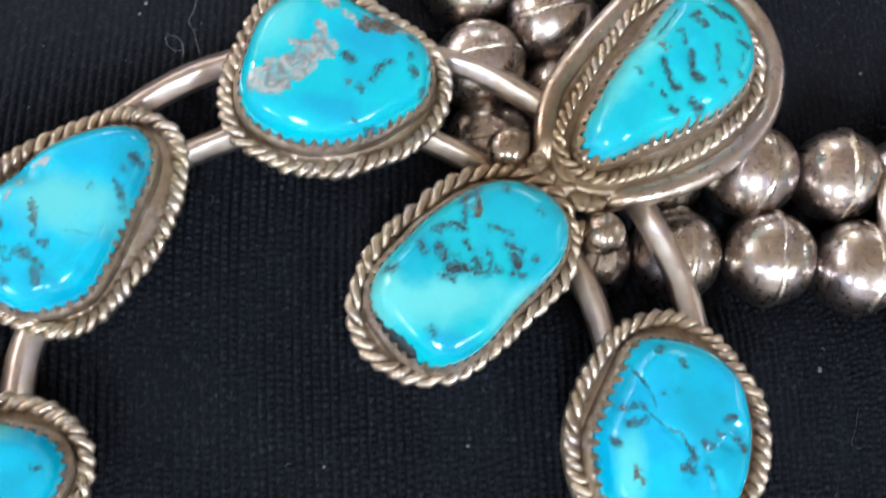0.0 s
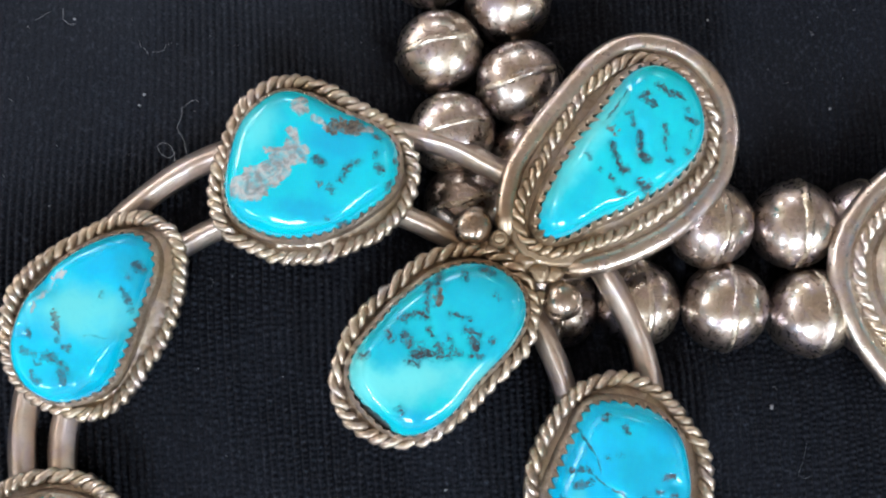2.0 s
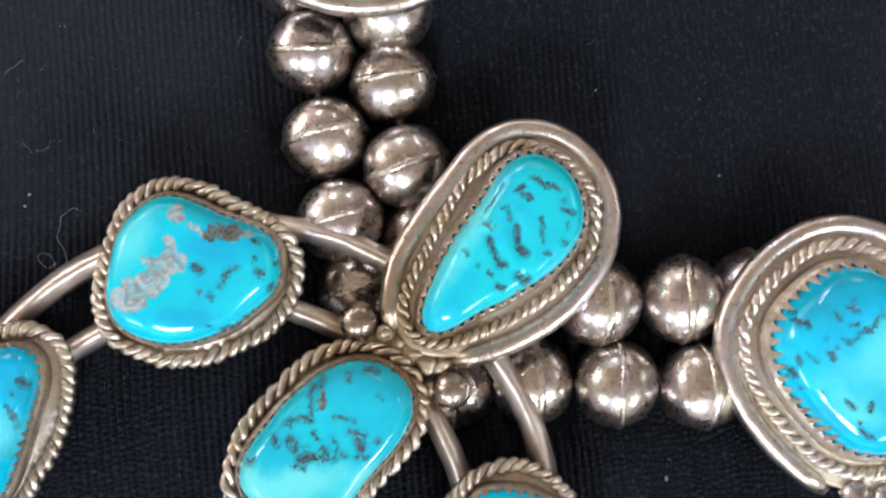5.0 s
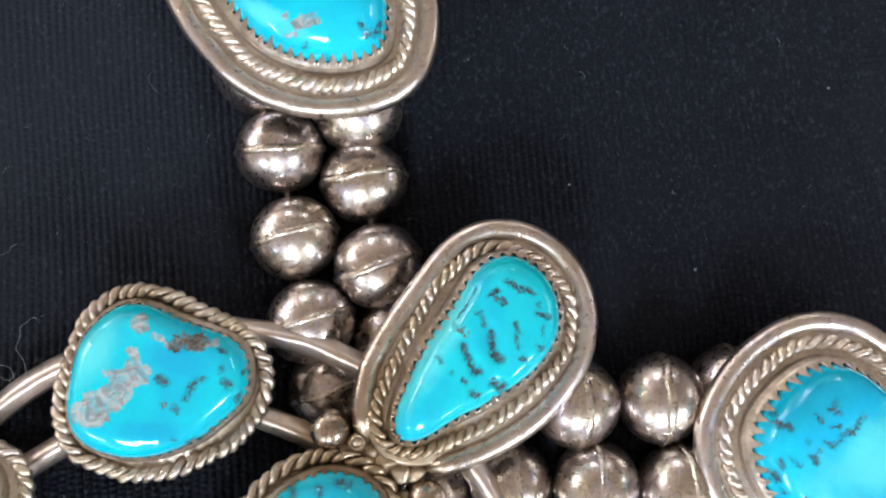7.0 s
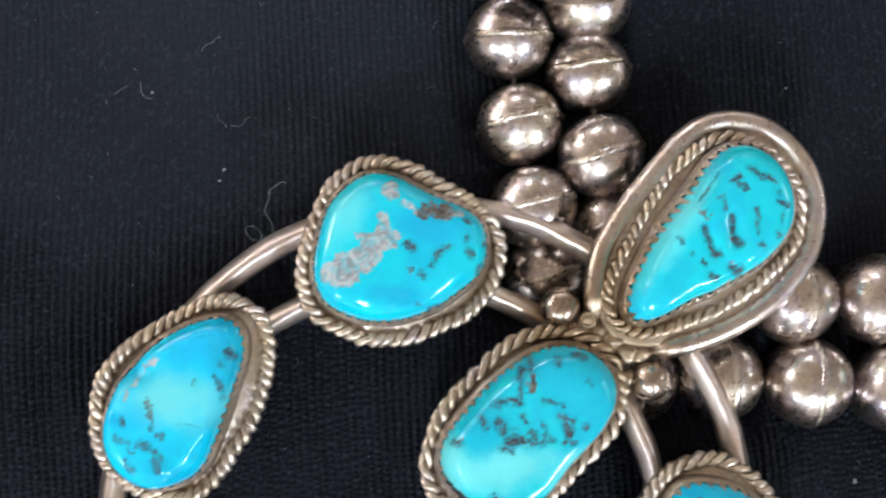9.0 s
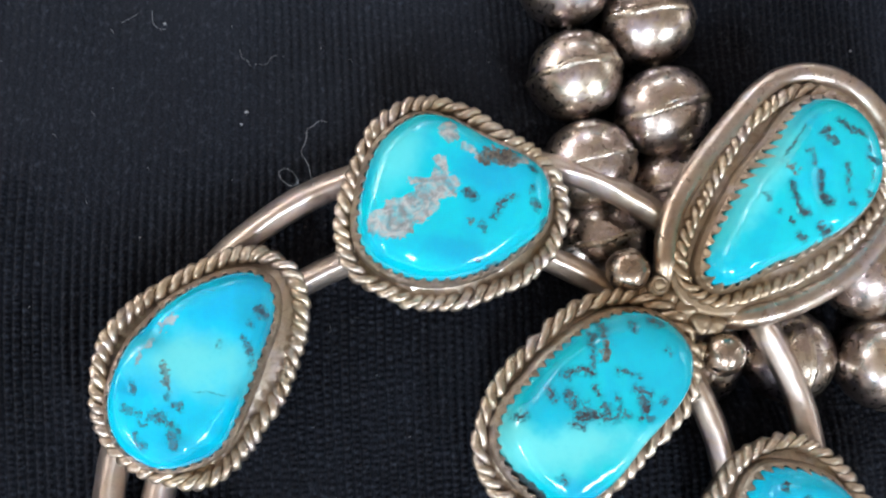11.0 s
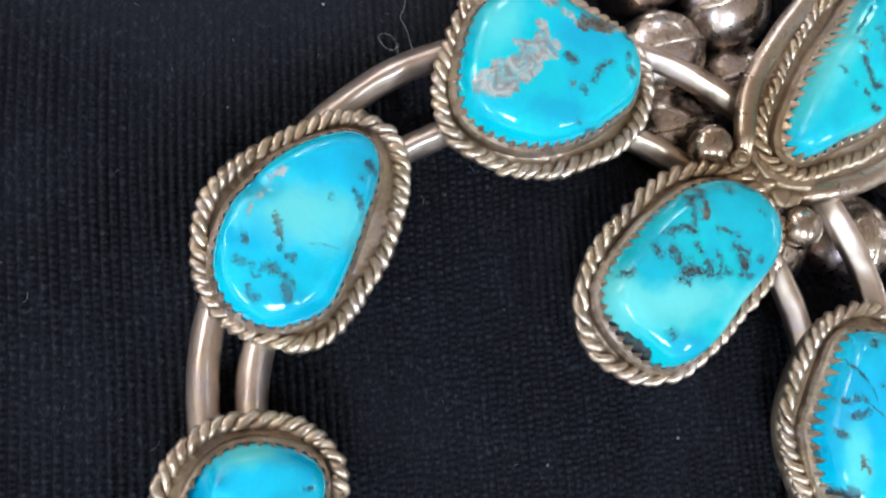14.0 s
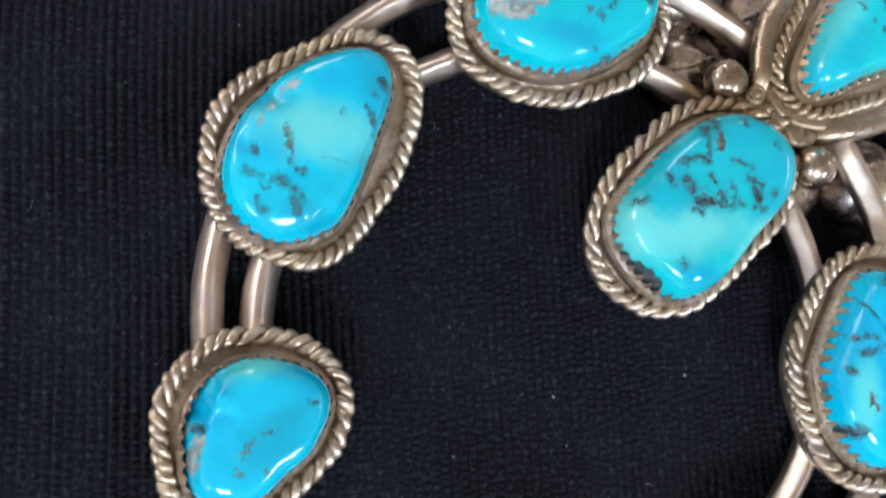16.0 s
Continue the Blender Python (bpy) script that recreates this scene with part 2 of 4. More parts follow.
# ---- shape helpers, in millimetres of the plan ----


def smooth(mesh):
    mesh.polygons.foreach_set("use_smooth", [True] * len(mesh.polygons))
    return mesh


def mesh_of(name, verts, faces, material, soft=True):
    me = bpy.data.meshes.new(name)
    me.from_pydata([tuple(float(c) * MM for c in v) for v in verts], [], faces)
    me.materials.append(material)
    me.update()
    return smooth(me) if soft else me


def thing(name, x, y, z, label, category, group=""):
    ob = new(name)
    ob.empty_display_size = 0.005
    ob.location = (x * MM, y * MM, z * MM)
    return tagged(ob, label, category, group)


def part(name, me, parent, label=""):
    """One mesh under a thing or a part; its vertices are in world millimetres."""
    ob = new(name, me)
    ob.parent = parent
    top = parent
    while top.parent is not None:
        top = top.parent
    if parent is top:
        ob.location = -top.location
    return tagged(ob, label) if label else ob


def loop(centre, radii, n=220):
    """A smooth closed outline from evenly turned radii."""
    k = len(radii)
    a = np.arange(k) * 2 * np.pi / k
    p = np.c_[centre[0] + np.array(radii) * np.cos(a), centre[1] + np.array(radii) * np.sin(a)]
    q = np.fft.fft(p[:, 0] + 1j * p[:, 1])
    keep = np.exp(-(np.fft.fftfreq(k) * 2.0) ** 4 * 0.35)
    q *= keep
    big = np.zeros(n, complex)
    h = k // 2
    big[:h], big[-h:] = q[:h], q[-h:]
    w = np.fft.ifft(big) * n / k
    # even steps along the line
    w = np.r_[w, w[:1]]
    s = np.r_[0, np.cumsum(np.abs(np.diff(w)))]
    u = np.linspace(0, s[-1], n, endpoint=False)
    return np.c_[np.interp(u, s, w.real), np.interp(u, s, w.imag)]


def offset(c, d):
    """The outline moved outwards by d."""
    t = np.roll(c, -1, 0) - np.roll(c, 1, 0)
    t /= np.linalg.norm(t, axis=1)[:, None]
    o = c + d * np.c_[t[:, 1], -t[:, 0]]
    for _ in range(3):
        o = (np.roll(o, 1, 0) + 2 * o + np.roll(o, -1, 0)) / 4
    return o


def length(c):
    return np.linalg.norm(np.roll(c, -1, 0) - c, axis=1).sum()


def resample(c, n, closed=True):
    q = np.r_[c, c[:1]] if closed else c
    s = np.r_[0, np.cumsum(np.linalg.norm(np.diff(q, axis=0), axis=1))]
    u = np.linspace(0, s[-1], n, endpoint=not closed)
    return np.stack([np.interp(u, s, q[:, i]) for i in range(q.shape[1])], 1)


def rings_mesh(name, rings, material, close_top=True, close_bottom=True, soft=True):
    """Joins rings of equally many points into a skin."""
    n = len(rings[0])
    verts = [p for r in rings for p in r]
    faces = []
    for k in range(len(rings) - 1):
        a, b = k * n, (k + 1) * n
        faces += [(a + i, a + (i + 1) % n, b + (i + 1) % n, b + i) for i in range(n)]
    if close_bottom:
        faces.append(tuple(range(n - 1, -1, -1)))
    if close_top:
        e = (len(rings) - 1) * n
        faces.append(tuple(e + i for i in range(n)))
    return mesh_of(name, verts, faces, material, soft)


def flat(c, z):
    return np.c_[c, np.full(len(c), z)]


def sweep(path, profile, closed):
    """Vertices and faces of a profile (across, up) carried along a path of points."""
    n, k = len(path), len(profile)
    if closed:
        t = np.roll(path, -1, 0) - np.roll(path, 1, 0)
    else:
        t = np.gradient(path, axis=0)
    t /= np.linalg.norm(t, axis=1)[:, None]
    up = np.array([0, 0, 1.0])
    side = np.cross(t, up)
    side /= np.linalg.norm(side, axis=1)[:, None]
    over = np.cross(side, t)
    prof = np.asarray(profile)
    v = path[:, None, :] + side[:, None, :] * prof[None, :, :1] + over[:, None, :] * prof[None, :, 1:]
    faces = []
    for i in range(n if closed else n - 1):
        j = (i + 1) % n
        for m in range(k):
            o = (m + 1) % k
            faces.append((i * k + m, i * k + o, j * k + o, j * k + m))
    if not closed:
        faces.append(tuple(range(k)))
        faces.append(tuple((n - 1) * k + m for m in range(k - 1, -1, -1)))
    return v.reshape(-1, 3), faces


def circle(r, k=10, flatten=1.0):
    a = np.arange(k) * 2 * np.pi / k
    return np.c_[r * np.cos(a), r * np.sin(a) * flatten]


def uneven(verts, amount, freq, seed=0.0):
    """Small hand-worked unevenness of a surface."""
    out = []
    for x, y, z in verts:
        q = Vector((x * freq + seed, y * freq, z * freq))
        d = noise.noise_vector(q) * amount
        out.append((x + d.x, y + d.y, z + d.z))
    return out


def rope(name, c, z, radius, step, parent, material=None, seed=0):
    """Two strands twisted round a closed line; step is the length between bumps."""
    turns = max(6, round(length(c) / (2 * step)))
    n = turns * 14
    mid = resample(c, n)
    t = np.roll(mid, -1, 0) - np.roll(mid, 1, 0)
    t /= np.linalg.norm(t, axis=1)[:, None]
    side = np.c_[t[:, 1], -t[:, 0], np.zeros(n)]
    verts, faces = [], []
    slow = np.sin(np.arange(n) / n * 2 * np.pi * 5 + seed) * 0.5 + np.sin(np.arange(n) / n * 2 * np.pi * 11 + seed * 2) * 0.35
    rise = np.sin(np.arange(n) / n * 2 * np.pi * 3 + seed) * 0.12
    for strand in (0, np.pi):
        ph = np.arange(n) / 14 * 2 * np.pi + strand + slow
        p = flat(mid, z) + side * (radius * 0.5 * np.cos(ph))[:, None]
        p[:, 2] += radius * 0.5 * np.sin(ph) + rise
        v, f = sweep(p, circle(radius * 0.53, 10), True)
        faces += [tuple(i + len(verts) for i in q) for q in f]
        verts += [tuple(q) for q in v]
    verts = uneven(uneven(uneven(verts, 0.16, 0.9, seed), 0.1, 2.6, seed), 0.22, 0.23, seed + 5.0)
    return part(name, mesh_of(name, verts, faces, material or SILVER_ROPE), parent, "twisted rope-wire border of aged silver")


def dome_of(u, power):
    """Height of a nugget, 0 at its rim and 1 on top, u being 1 at the rim."""
    return (1 - np.clip(u, 0, 1) ** (power * 1.95)) ** 0.66 * 0.93 + 0.07 * (1 - u * u)


def bezel(c, z0, zg, tooth, parent, notch, skirt, material, rise, power):
    """A collar of sheet leaning in round a stone's outline c, its upper edge cut into saw teeth that lie on the stone."""
    n = max(20, round(length(c) / tooth)) * 6
    base = resample(c, n)
    mid = c.mean(0)
    rng = random.Random(round(length(c) * 10))
    teeth = np.array([(0.0, 0.28, 0.66, 1.0, 0.66, 0.28)[i % 6] for i in range(n)])
    vary = np.repeat([rng.uniform(0.72, 1.2) for _ in range(n // 6)], 6)
    norm = offset(base, 1.0) - base
    far = np.linalg.norm(base - mid, axis=1)

    def on_stone(out, lift):
        q = base + norm * out[:, None]
        u = np.linalg.norm(q - mid, axis=1) / far
        return np.c_[q, zg + rise * np.where(u < 1, dome_of(u, power), 0.0) + lift]

    root = np.full(n, 0.42 * notch)
    tip = root - notch * teeth * vary
    slump = 0.12 * np.sin(np.arange(n) / n * 2 * np.pi * 4 + n) + 0.1 * np.sin(np.arange(n) / n * 2 * np.pi * 23 + n * 0.7) * np.sin(np.arange(n) / n * 2 * np.pi * 9)
    high = on_stone(tip, 0.14)
    low = on_stone(tip - 0.03, 0.03)
    shoulder = np.c_[base + norm * (root + 0.12)[:, None], zg - 0.12 + slump * 0.5]
    rings = [flat(offset(base, skirt + 0.2), z0), flat(offset(base, skirt), z0 + 0.25), np.c_[offset(base, 0.75 * skirt + 0.1), zg - 0.95 + slump], np.c_[offset(base, 0.5 * skirt + 0.1), zg - 0.4 + slump], shoulder, high, low, flat(offset(base, 0.05), z0 + 0.2)]
    return part("bezel", rings_mesh("bezel", rings, material or SILVER_BEZEL, False, False, False), parent, "saw-toothed silver bezel collar gripping the stone")


def dented(p, z, marks):
    """Sinks (or lifts, minus) the surface along short strokes: x1, y1, x2, y2, half-width, depth."""
    for x1, y1, x2, y2, w, deep in marks:
        a, d = np.array((x1, y1)), np.array((x2 - x1, y2 - y1))
        t = np.clip(((p - a) @ d) / max(d @ d, 1e-6), 0, 1)
        gap = np.linalg.norm(p - a - t[:, None] * d, axis=1)
        z = z - deep * np.exp(-(gap / w) ** 2)
    return z


def cabochon(c, z0, zg, height, power, seed, tilt, material, parent, label, marks=()):
    """A polished nugget: its outline, a short wall, and a broad dome with uneven swells, chips and grooves."""
    mid = c.mean(0)
    rings = [flat(mid + (c - mid) * 0.96, z0), flat(c, zg - 0.6)]
    for u in np.r_[1.0, 0.995, 0.985, 0.97, 0.95, np.linspace(0.925, 0.03, 34)]:
        p = mid + (c - mid) * u
        dome = dome_of(u, power)
        z = np.full(len(c), zg + height * dome)
        for i, (x, y) in enumerate(p):
            z[i] += dome * (0.32 * noise.noise(Vector((x * 0.13 + seed * 7.3, y * 0.13, seed))) + 0.15 * noise.noise(Vector((x * 0.33, y * 0.33 + seed * 3.1, seed))))
        z += dome * ((p - mid) @ np.array(tilt))
        z = dented(p, z, marks)
        rings.append(np.c_[p, z])
    return part("stone", rings_mesh("stone", rings, material, True, True), parent, label)


def ball(x, y, z, r, parent, material, label):
    bm = bmesh.new()
    bmesh.ops.create_uvsphere(bm, u_segments=32, v_segments=20, radius=r * MM)
    for v in bm.verts:
        v.co = v.co + Vector((x * MM, y * MM, z * MM)) + v.co * 0.05 * noise.noise(v.co * 700 + Vector((x, y, 0)))
    me = bpy.data.meshes.new("ball")
    bm.to_mesh(me)
    bm.free()
    me.materials.append(material)
    return part("ball", smooth(me), parent, label)


# ---- setting: room, table, cloth ----


def slab(name, x0, x1, y0, y1, z0, z1, material, label, category=""):
    bm = bmesh.new()
    bmesh.ops.create_cube(bm, size=1)
    for v in bm.verts:
        v.co = Vector(((x0 + x1) / 2 + v.co.x * (x1 - x0), (y0 + y1) / 2 + v.co.y * (y1 - y0), (z0 + z1) / 2 + v.co.z * (z1 - z0)))
    me = bpy.data.meshes.new(name)
    bm.to_mesh(me)
    bm.free()
    me.materials.append(material)
    return tagged(new(name, me), label, category, kind="structure")


slab("floor", -6.6, 6.6, -6.6, 6.6, -0.1125, -0.0125, FLOOR, "plain pale brown floor under the cloth", "floor")
slab("ceiling", -6.6, 6.6, -6.6, 6.6, 2.46, 2.56, CEILING, "plain white ceiling of the room", "ceiling")
slab("wall_north", -6.6, 6.6, 6.6, 6.75, -0.1125, 2.46, WALL, "plain pale warm painted wall", "wall")
slab("wall_south", -6.6, 6.6, -6.75, -6.6, -0.1125, 2.46, WALL, "plain pale warm painted wall", "wall")
slab("wall_east", 6.6, 6.75, -6.6, 6.6, -0.1125, 2.46, WALL, "plain pale warm painted wall", "wall")
slab("wall_west", -6.75, -6.6, -6.6, 6.6, -0.1125, 2.46, WALL, "plain pale warm painted wall", "wall")


# bead centres in millimetres, from the far end of each strand
LEFT_OUTER = [(14.8, 73.0, -1.3), (16.5, 63.5, -2.6), (17.5, 52.9, -2.8), (18.7, 42.8, -2.4), (20.4, 34.5, -5.4)]
LEFT_INNER = [(26.2, 67.6, -1.6), (26.2, 59.2, -3.2), (27.1, 48.8, -1.7), (28.8, 40.3, -4.5)]
RIGHT_UPPER = [(39.9, 31.0, -4.2), (48.9, 30.7, 0.8), (58.8, 30.4, 1.4), (68.2, 30.5, -0.9)]
RIGHT_LOWER = [(31.4, 21.5, -5.0), (40.7, 21.6, -2.2), (50.4, 20.9, 0.4), (60.3, 20.0, 1.2), (69.8, 19.2, -0.9)]
BEADS = LEFT_OUTER + LEFT_INNER + RIGHT_UPPER + RIGHT_LOWER
BEAD_R = 5.3


def cloth_base(x, y):
    s = np.clip((y - 20) / 50, 0, 1)
    return -5.5 * s * s * (3 - 2 * s) + 0.25 * np.sin(x * 0.07 + 0.6 * np.sin(y * 0.05)) + 0.2 * np.sin(y * 0.09 + x * 0.03) - 0.45


def cloth_height(x, y):
    """The padded cloth sinks to one side, lies in slow waves and is dented by the beads."""
    z, dent = cloth_base(x, y), 0.0
    for bx, by, bz in BEADS:
        deep = max(0.0, float(cloth_base(np.array([bx]), np.array([by]))[0]) - (bz - BEAD_R) + 0.25)
        dent = np.maximum(dent, deep * np.exp(-((x - bx) ** 2 + (y - by) ** 2) / 34.0))
    return z - dent


def make_cloth():
    rib, loop_step = 0.91, 0.7
    xs = np.r_[np.linspace(-300, -56, 40)[:-1], np.arange(-54, 92, rib / 6), np.linspace(94, 300, 34)]
    ys = np.r_[np.linspace(-300, -26, 40)[:-1], np.arange(-24, 87, 0.14), np.linspace(89, 300, 34)]
    X, Y = np.meshgrid(xs, ys)
    Z = cloth_height(X, Y)
    warp = 1.2 * np.sin(Y * 0.02 + 0.4) + 0.25 * np.sin(Y * 0.11 + X * 0.05) + 0.012 * Y
    col = (X + warp) / rib
    k = np.floor(col)
    across = col - k
    ridge = np.clip(np.sin(np.pi * across), 0, 1) ** 1.2
    rng = np.random.RandomState(5)
    phase, strength = rng.rand(4000) * 6.28, 0.75 + 0.5 * rng.rand(4000)
    ki = (k.astype(int) + 2000) % 4000
    run = Y * 2 * np.pi / loop_step + phase[ki] + 1.6 * np.sin(Y * 0.9 + phase[ki] * 3) + 1.1 * np.sin(Y * 2.3 + phase[ki] * 5) + 2.2 * np.abs(across - 0.5)
    stitch = 0.5 + 0.5 * np.sin(run)
    pull = 0.75 + 0.35 * np.sin(X * 0.21 + 1.3 * np.sin(Y * 0.13)) * np.sin(Y * 0.17 + 0.7)
    worn = 1 - 0.5 * np.clip((Y - 34) / 12, 0, 1) - 0.34 * np.clip((Y - 36) / 8, 0, 1) * np.clip((-6 - X) / 14, 0, 1)
    fuzz = rng.rand(*X.shape)
    Z = Z + (0.42 * ridge + 0.46 * ridge * stitch ** 1.5) * strength[ki] * pull * worn + (0.03 + 0.09 * (1 - worn)) * fuzz
    ny, nx = X.shape
    v = np.stack([X, Y, Z], -1).reshape(-1, 3) * MM
    i = np.arange(ny * nx).reshape(ny, nx)
    f = np.stack([i[:-1, :-1], i[:-1, 1:], i[1:, 1:], i[1:, :-1]], -1).reshape(-1, 4)
    me = bpy.data.meshes.new("cloth")
    me.vertices.add(len(v))
    me.vertices.foreach_set("co", v.ravel())
    me.loops.add(f.size)
    me.loops.foreach_set("vertex_index", f.ravel().astype(np.int32))
    me.polygons.add(len(f))
    me.polygons.foreach_set("loop_start", np.arange(0, f.size, 4, dtype=np.int32))
    me.materials.append(CLOTH)
    me.update(calc_edges=True)
    ob = new("cloth", smooth(me))
    return tagged(ob, "black ribbed knit cloth spread flat under the necklace", "cloth", kind="stuff")


make_cloth()

# ---- the crescent pendant ----
naja = thing("crescent_pendant", 4, 6, 0, "large silver crescent pendant set with turquoise nuggets, lying on black cloth", "pendant")

CARINA = [(-1.5, -1.3), (-1.66, -0.9), (-1.66, -0.25), (-1.5, 0.05), (-0.75, 0.85), (-0.45, 1.1), (-0.1, 1.24), (0.25, 1.22), (0.55, 1.02), (1.5, 0.05), (1.66, -0.25), (1.66, -0.9), (1.5, -1.3)]


def band(cx, cy, r, a0, a1, wide, grow, foot, pinch, label):
    """A ridged wire bent to a crescent that rises to one side; foot and grow are how far its low end leaves the circle and thickens, pinch how far the high side draws in."""
    a = np.radians(np.linspace(a1, a0, 220))
    d = np.degrees(a)
    low = np.clip((d - 140) / 35, 0, 1)
    high = np.clip((115 - d) / 95, 0, 1)
    r = r + foot * low - pinch * high ** 1.4
    p = np.c_[cx + r * np.cos(a), cy + r * np.sin(a), 0.75 + 2.0 * high]
    v, f = sweep(p, CARINA, False)
    k = len(CARINA)
    v = v.reshape(-1, k, 3)
    v[:, :, :2] = p[:, None, :2] + (v[:, :, :2] - p[:, None, :2]) * (wide + grow * low)[:, None, None]
    v = uneven(uneven(v.reshape(-1, 3), 0.2, 0.14, cx), 0.08, 0.5, cx)
    return part("band", mesh_of("band", v, f, SILVER_BAND), naja, label)


band(5.2, 6.8, 36.1, -60, 199, 0.88, 0.03, 0.15, 0.35, "curved outer band of worn silver wire")
band(3.0, 4.9, 29.35, -63, 197, 0.82, 0.14, 0.3, 0.8, "curved inner band of worn silver wire")


def setting(name, step, stone_c, stone_r, rope_c, rope_r, zo, rise, power, tilt, seed, material, label, marks=(), notch=0.34, ledge=None):
    """A backing plate with rope border, bezel and stone; ledge is where the plate shows beyond its rope: direction, half-width, depth."""
    outer, inner = loop(rope_c, rope_r), loop(stone_c, stone_r)
    z = 2.75 + zo
    plate = part(name, rings_mesh(name, [flat(offset(outer, -0.7), z - 0.7), flat(offset(outer, -0.5), z - 0.2), flat(offset(outer, -0.45), z + 0.7), flat(offset(outer, -0.7), z + 1.15)], SILVER_PLATE), naja, "tarnished silver backing plate of a stone setting")
    line = offset(outer, -0.78)
    if ledge:
        q = line - line.mean(0)
        turn = (np.degrees(np.arctan2(q[:, 1], q[:, 0])) - ledge[0] + 180) % 360 - 180
        line = line - q / np.linalg.norm(q, axis=1)[:, None] * (ledge[2] * np.exp(-(turn / ledge[1]) ** 2))[:, None]
    rope("rope_border", line, z + 1.3, 0.9, step, plate, None, seed)
    bezel(inner, z + 0.65, z + 3.0, 1.3 if ledge else 1.15, plate, notch, 0.68, None, rise, power)
    cabochon(inner, z + 0.8, z + 3.0, rise, power, seed, tilt, material, plate, label, marks)
    return plate


# stone markings: long spots in millimetres of the plan, width and kind (d dark, p pale rock, b brown, c crack, r rough rock)
UPPER_A = [
    (-5, 35, -3.1, 35.1, 2.55, 'p'), (-3.7, 36.3, -1.4, 36.2, 2.31, 'p'), (-2.1, 36.8, -0.6, 37.1, 2.07, 'p'), (-0.9, 38.3, 1.3, 38.6, 2.07, 'p'), (0.1, 39.5, 1.8, 39.1, 1.22, 'p'),
    (0.6, 41.3, 0.9, 40, 0.79, 'p'), (-2, 39, -0.5, 39.2, 0.55, 'p'), (5.3, 41.5, 7.4, 41.6, 1.84, 'b'), (6.9, 41, 9.1, 41.3, 0.8, 'p'), (1.3, 44, 1.8, 43.5, 1.34, 'p'),
    (1.7, 44.6, 2.2, 44.3, 0.73, 'p'), (3, 42.6, 3.7, 42.2, 0.79, 'p'), (4.2, 41.6, 4.5, 41.2, 0.37, 'p'), (3.1, 37.9, 3.8, 37.6, 0.79, 'd'), (5.7, 35.8, 6.1, 36.6, 0.37, 'd'),
    (6.3, 36.7, 6.9, 37.3, 0.67, 'd')]
UPPER_B = [
    (7, 37.3, 7.8, 37.5, 0.55, 'd'), (9.8, 37.2, 10, 36.7, 0.68, 'd'), (9.6, 38.4, 9.7, 38.6, 0.31, 'd'), (11.1, 35.4, 10.9, 35, 0.55, 'd'), (11.8, 37.9, 11.9, 38.1, 0.31, 'd'),
    (3.3, 35.6, 3.6, 35.4, 0.24, 'b'), (4.6, 35, 4.8, 34.7, 0.49, 'd'), (5.6, 31, 6.1, 31.2, 0.43, 'd'), (9.7, 40.4, 10, 40.2, 0.37, 'd'), (4, 31.5, 4.3, 31.5, 0.24, 'd')]
LEFT_A = [
    (-25.2, 25.8, -24.1, 26.3, 0.72, 'p'), (-26.4, 23.6, -25.8, 24.4, 0.48, 'p'), (-27, 22.7, -26.8, 23, 0.48, 'p'), (-24.8, 22.1, -24.5, 20.9, 0.54, 'b'), (-24.4, 20.5, -24.2, 20.2, 0.36, 'b'),
    (-27.7, 20.5, -27.4, 20, 0.36, 'd'), (-28.1, 18.4, -27.5, 18, 0.42, 'd'), (-27.7, 18, -26.6, 17.7, 0.18, 'd'), (-25.9, 17.7, -24.8, 17.7, 0.42, 'd'), (-25.1, 17.4, -24.1, 16.8, 0.54, 'd'),
    (-24.5, 19.3, -24.4, 19.4, 0.3, 'd'), (-23.7, 18.5, -23.2, 18.4, 0.48, 'd'), (-24.1, 16, -23.8, 14.9, 0.54, 'd'), (-23.6, 16.4, -23.4, 16.1, 0.3, 'd'), (-27.4, 15.9, -27.2, 15.5, 0.42, 'd'),
    (-26.8, 15.1, -26.5, 14.9, 0.48, 'd')]
LEFT_B = [
    (-26.9, 16.9, -26.3, 16.8, 0.18, 'd'), (-16.5, 27, -15.9, 26.6, 0.61, 'd'), (-17.1, 25.8, -17, 25.6, 0.3, 'd'), (-17.7, 24.5, -17.2, 24.1, 0.3, 'd'), (-17.4, 23.8, -17, 23.1, 0.49, 'd'),
    (-17.2, 22.2, -17.1, 22.2, 0.3, 'd'), (-19.9, 24.1, -19.9, 24, 0.18, 'd'), (-21.8, 19.8, -19.4, 19.4, 0.1, 'c')]
END_A = [
    (-31.8, -3.4, -31.1, -3.4, 0.58, 'd'), (-31.5, -4.3, -32.2, -6.3, 1.1, 'p'), (-31.9, -7, -31.9, -7.3, 0.44, 'p'), (-32.4, -3.7, -32.2, -3.2, 0.35, 'p'), (-28, -5.5, -27.3, -4.6, 0.32, 'b'),
    (-26.2, -3.9, -25.3, -3.5, 0.23, 'b'), (-28.4, -6.8, -28, -7, 0.32, 'b'), (-22.5, -1.4, -22, -1.3, 0.24, 'd'), (-26.1, -7, -25.9, -6.9, 0.18, 'b')]
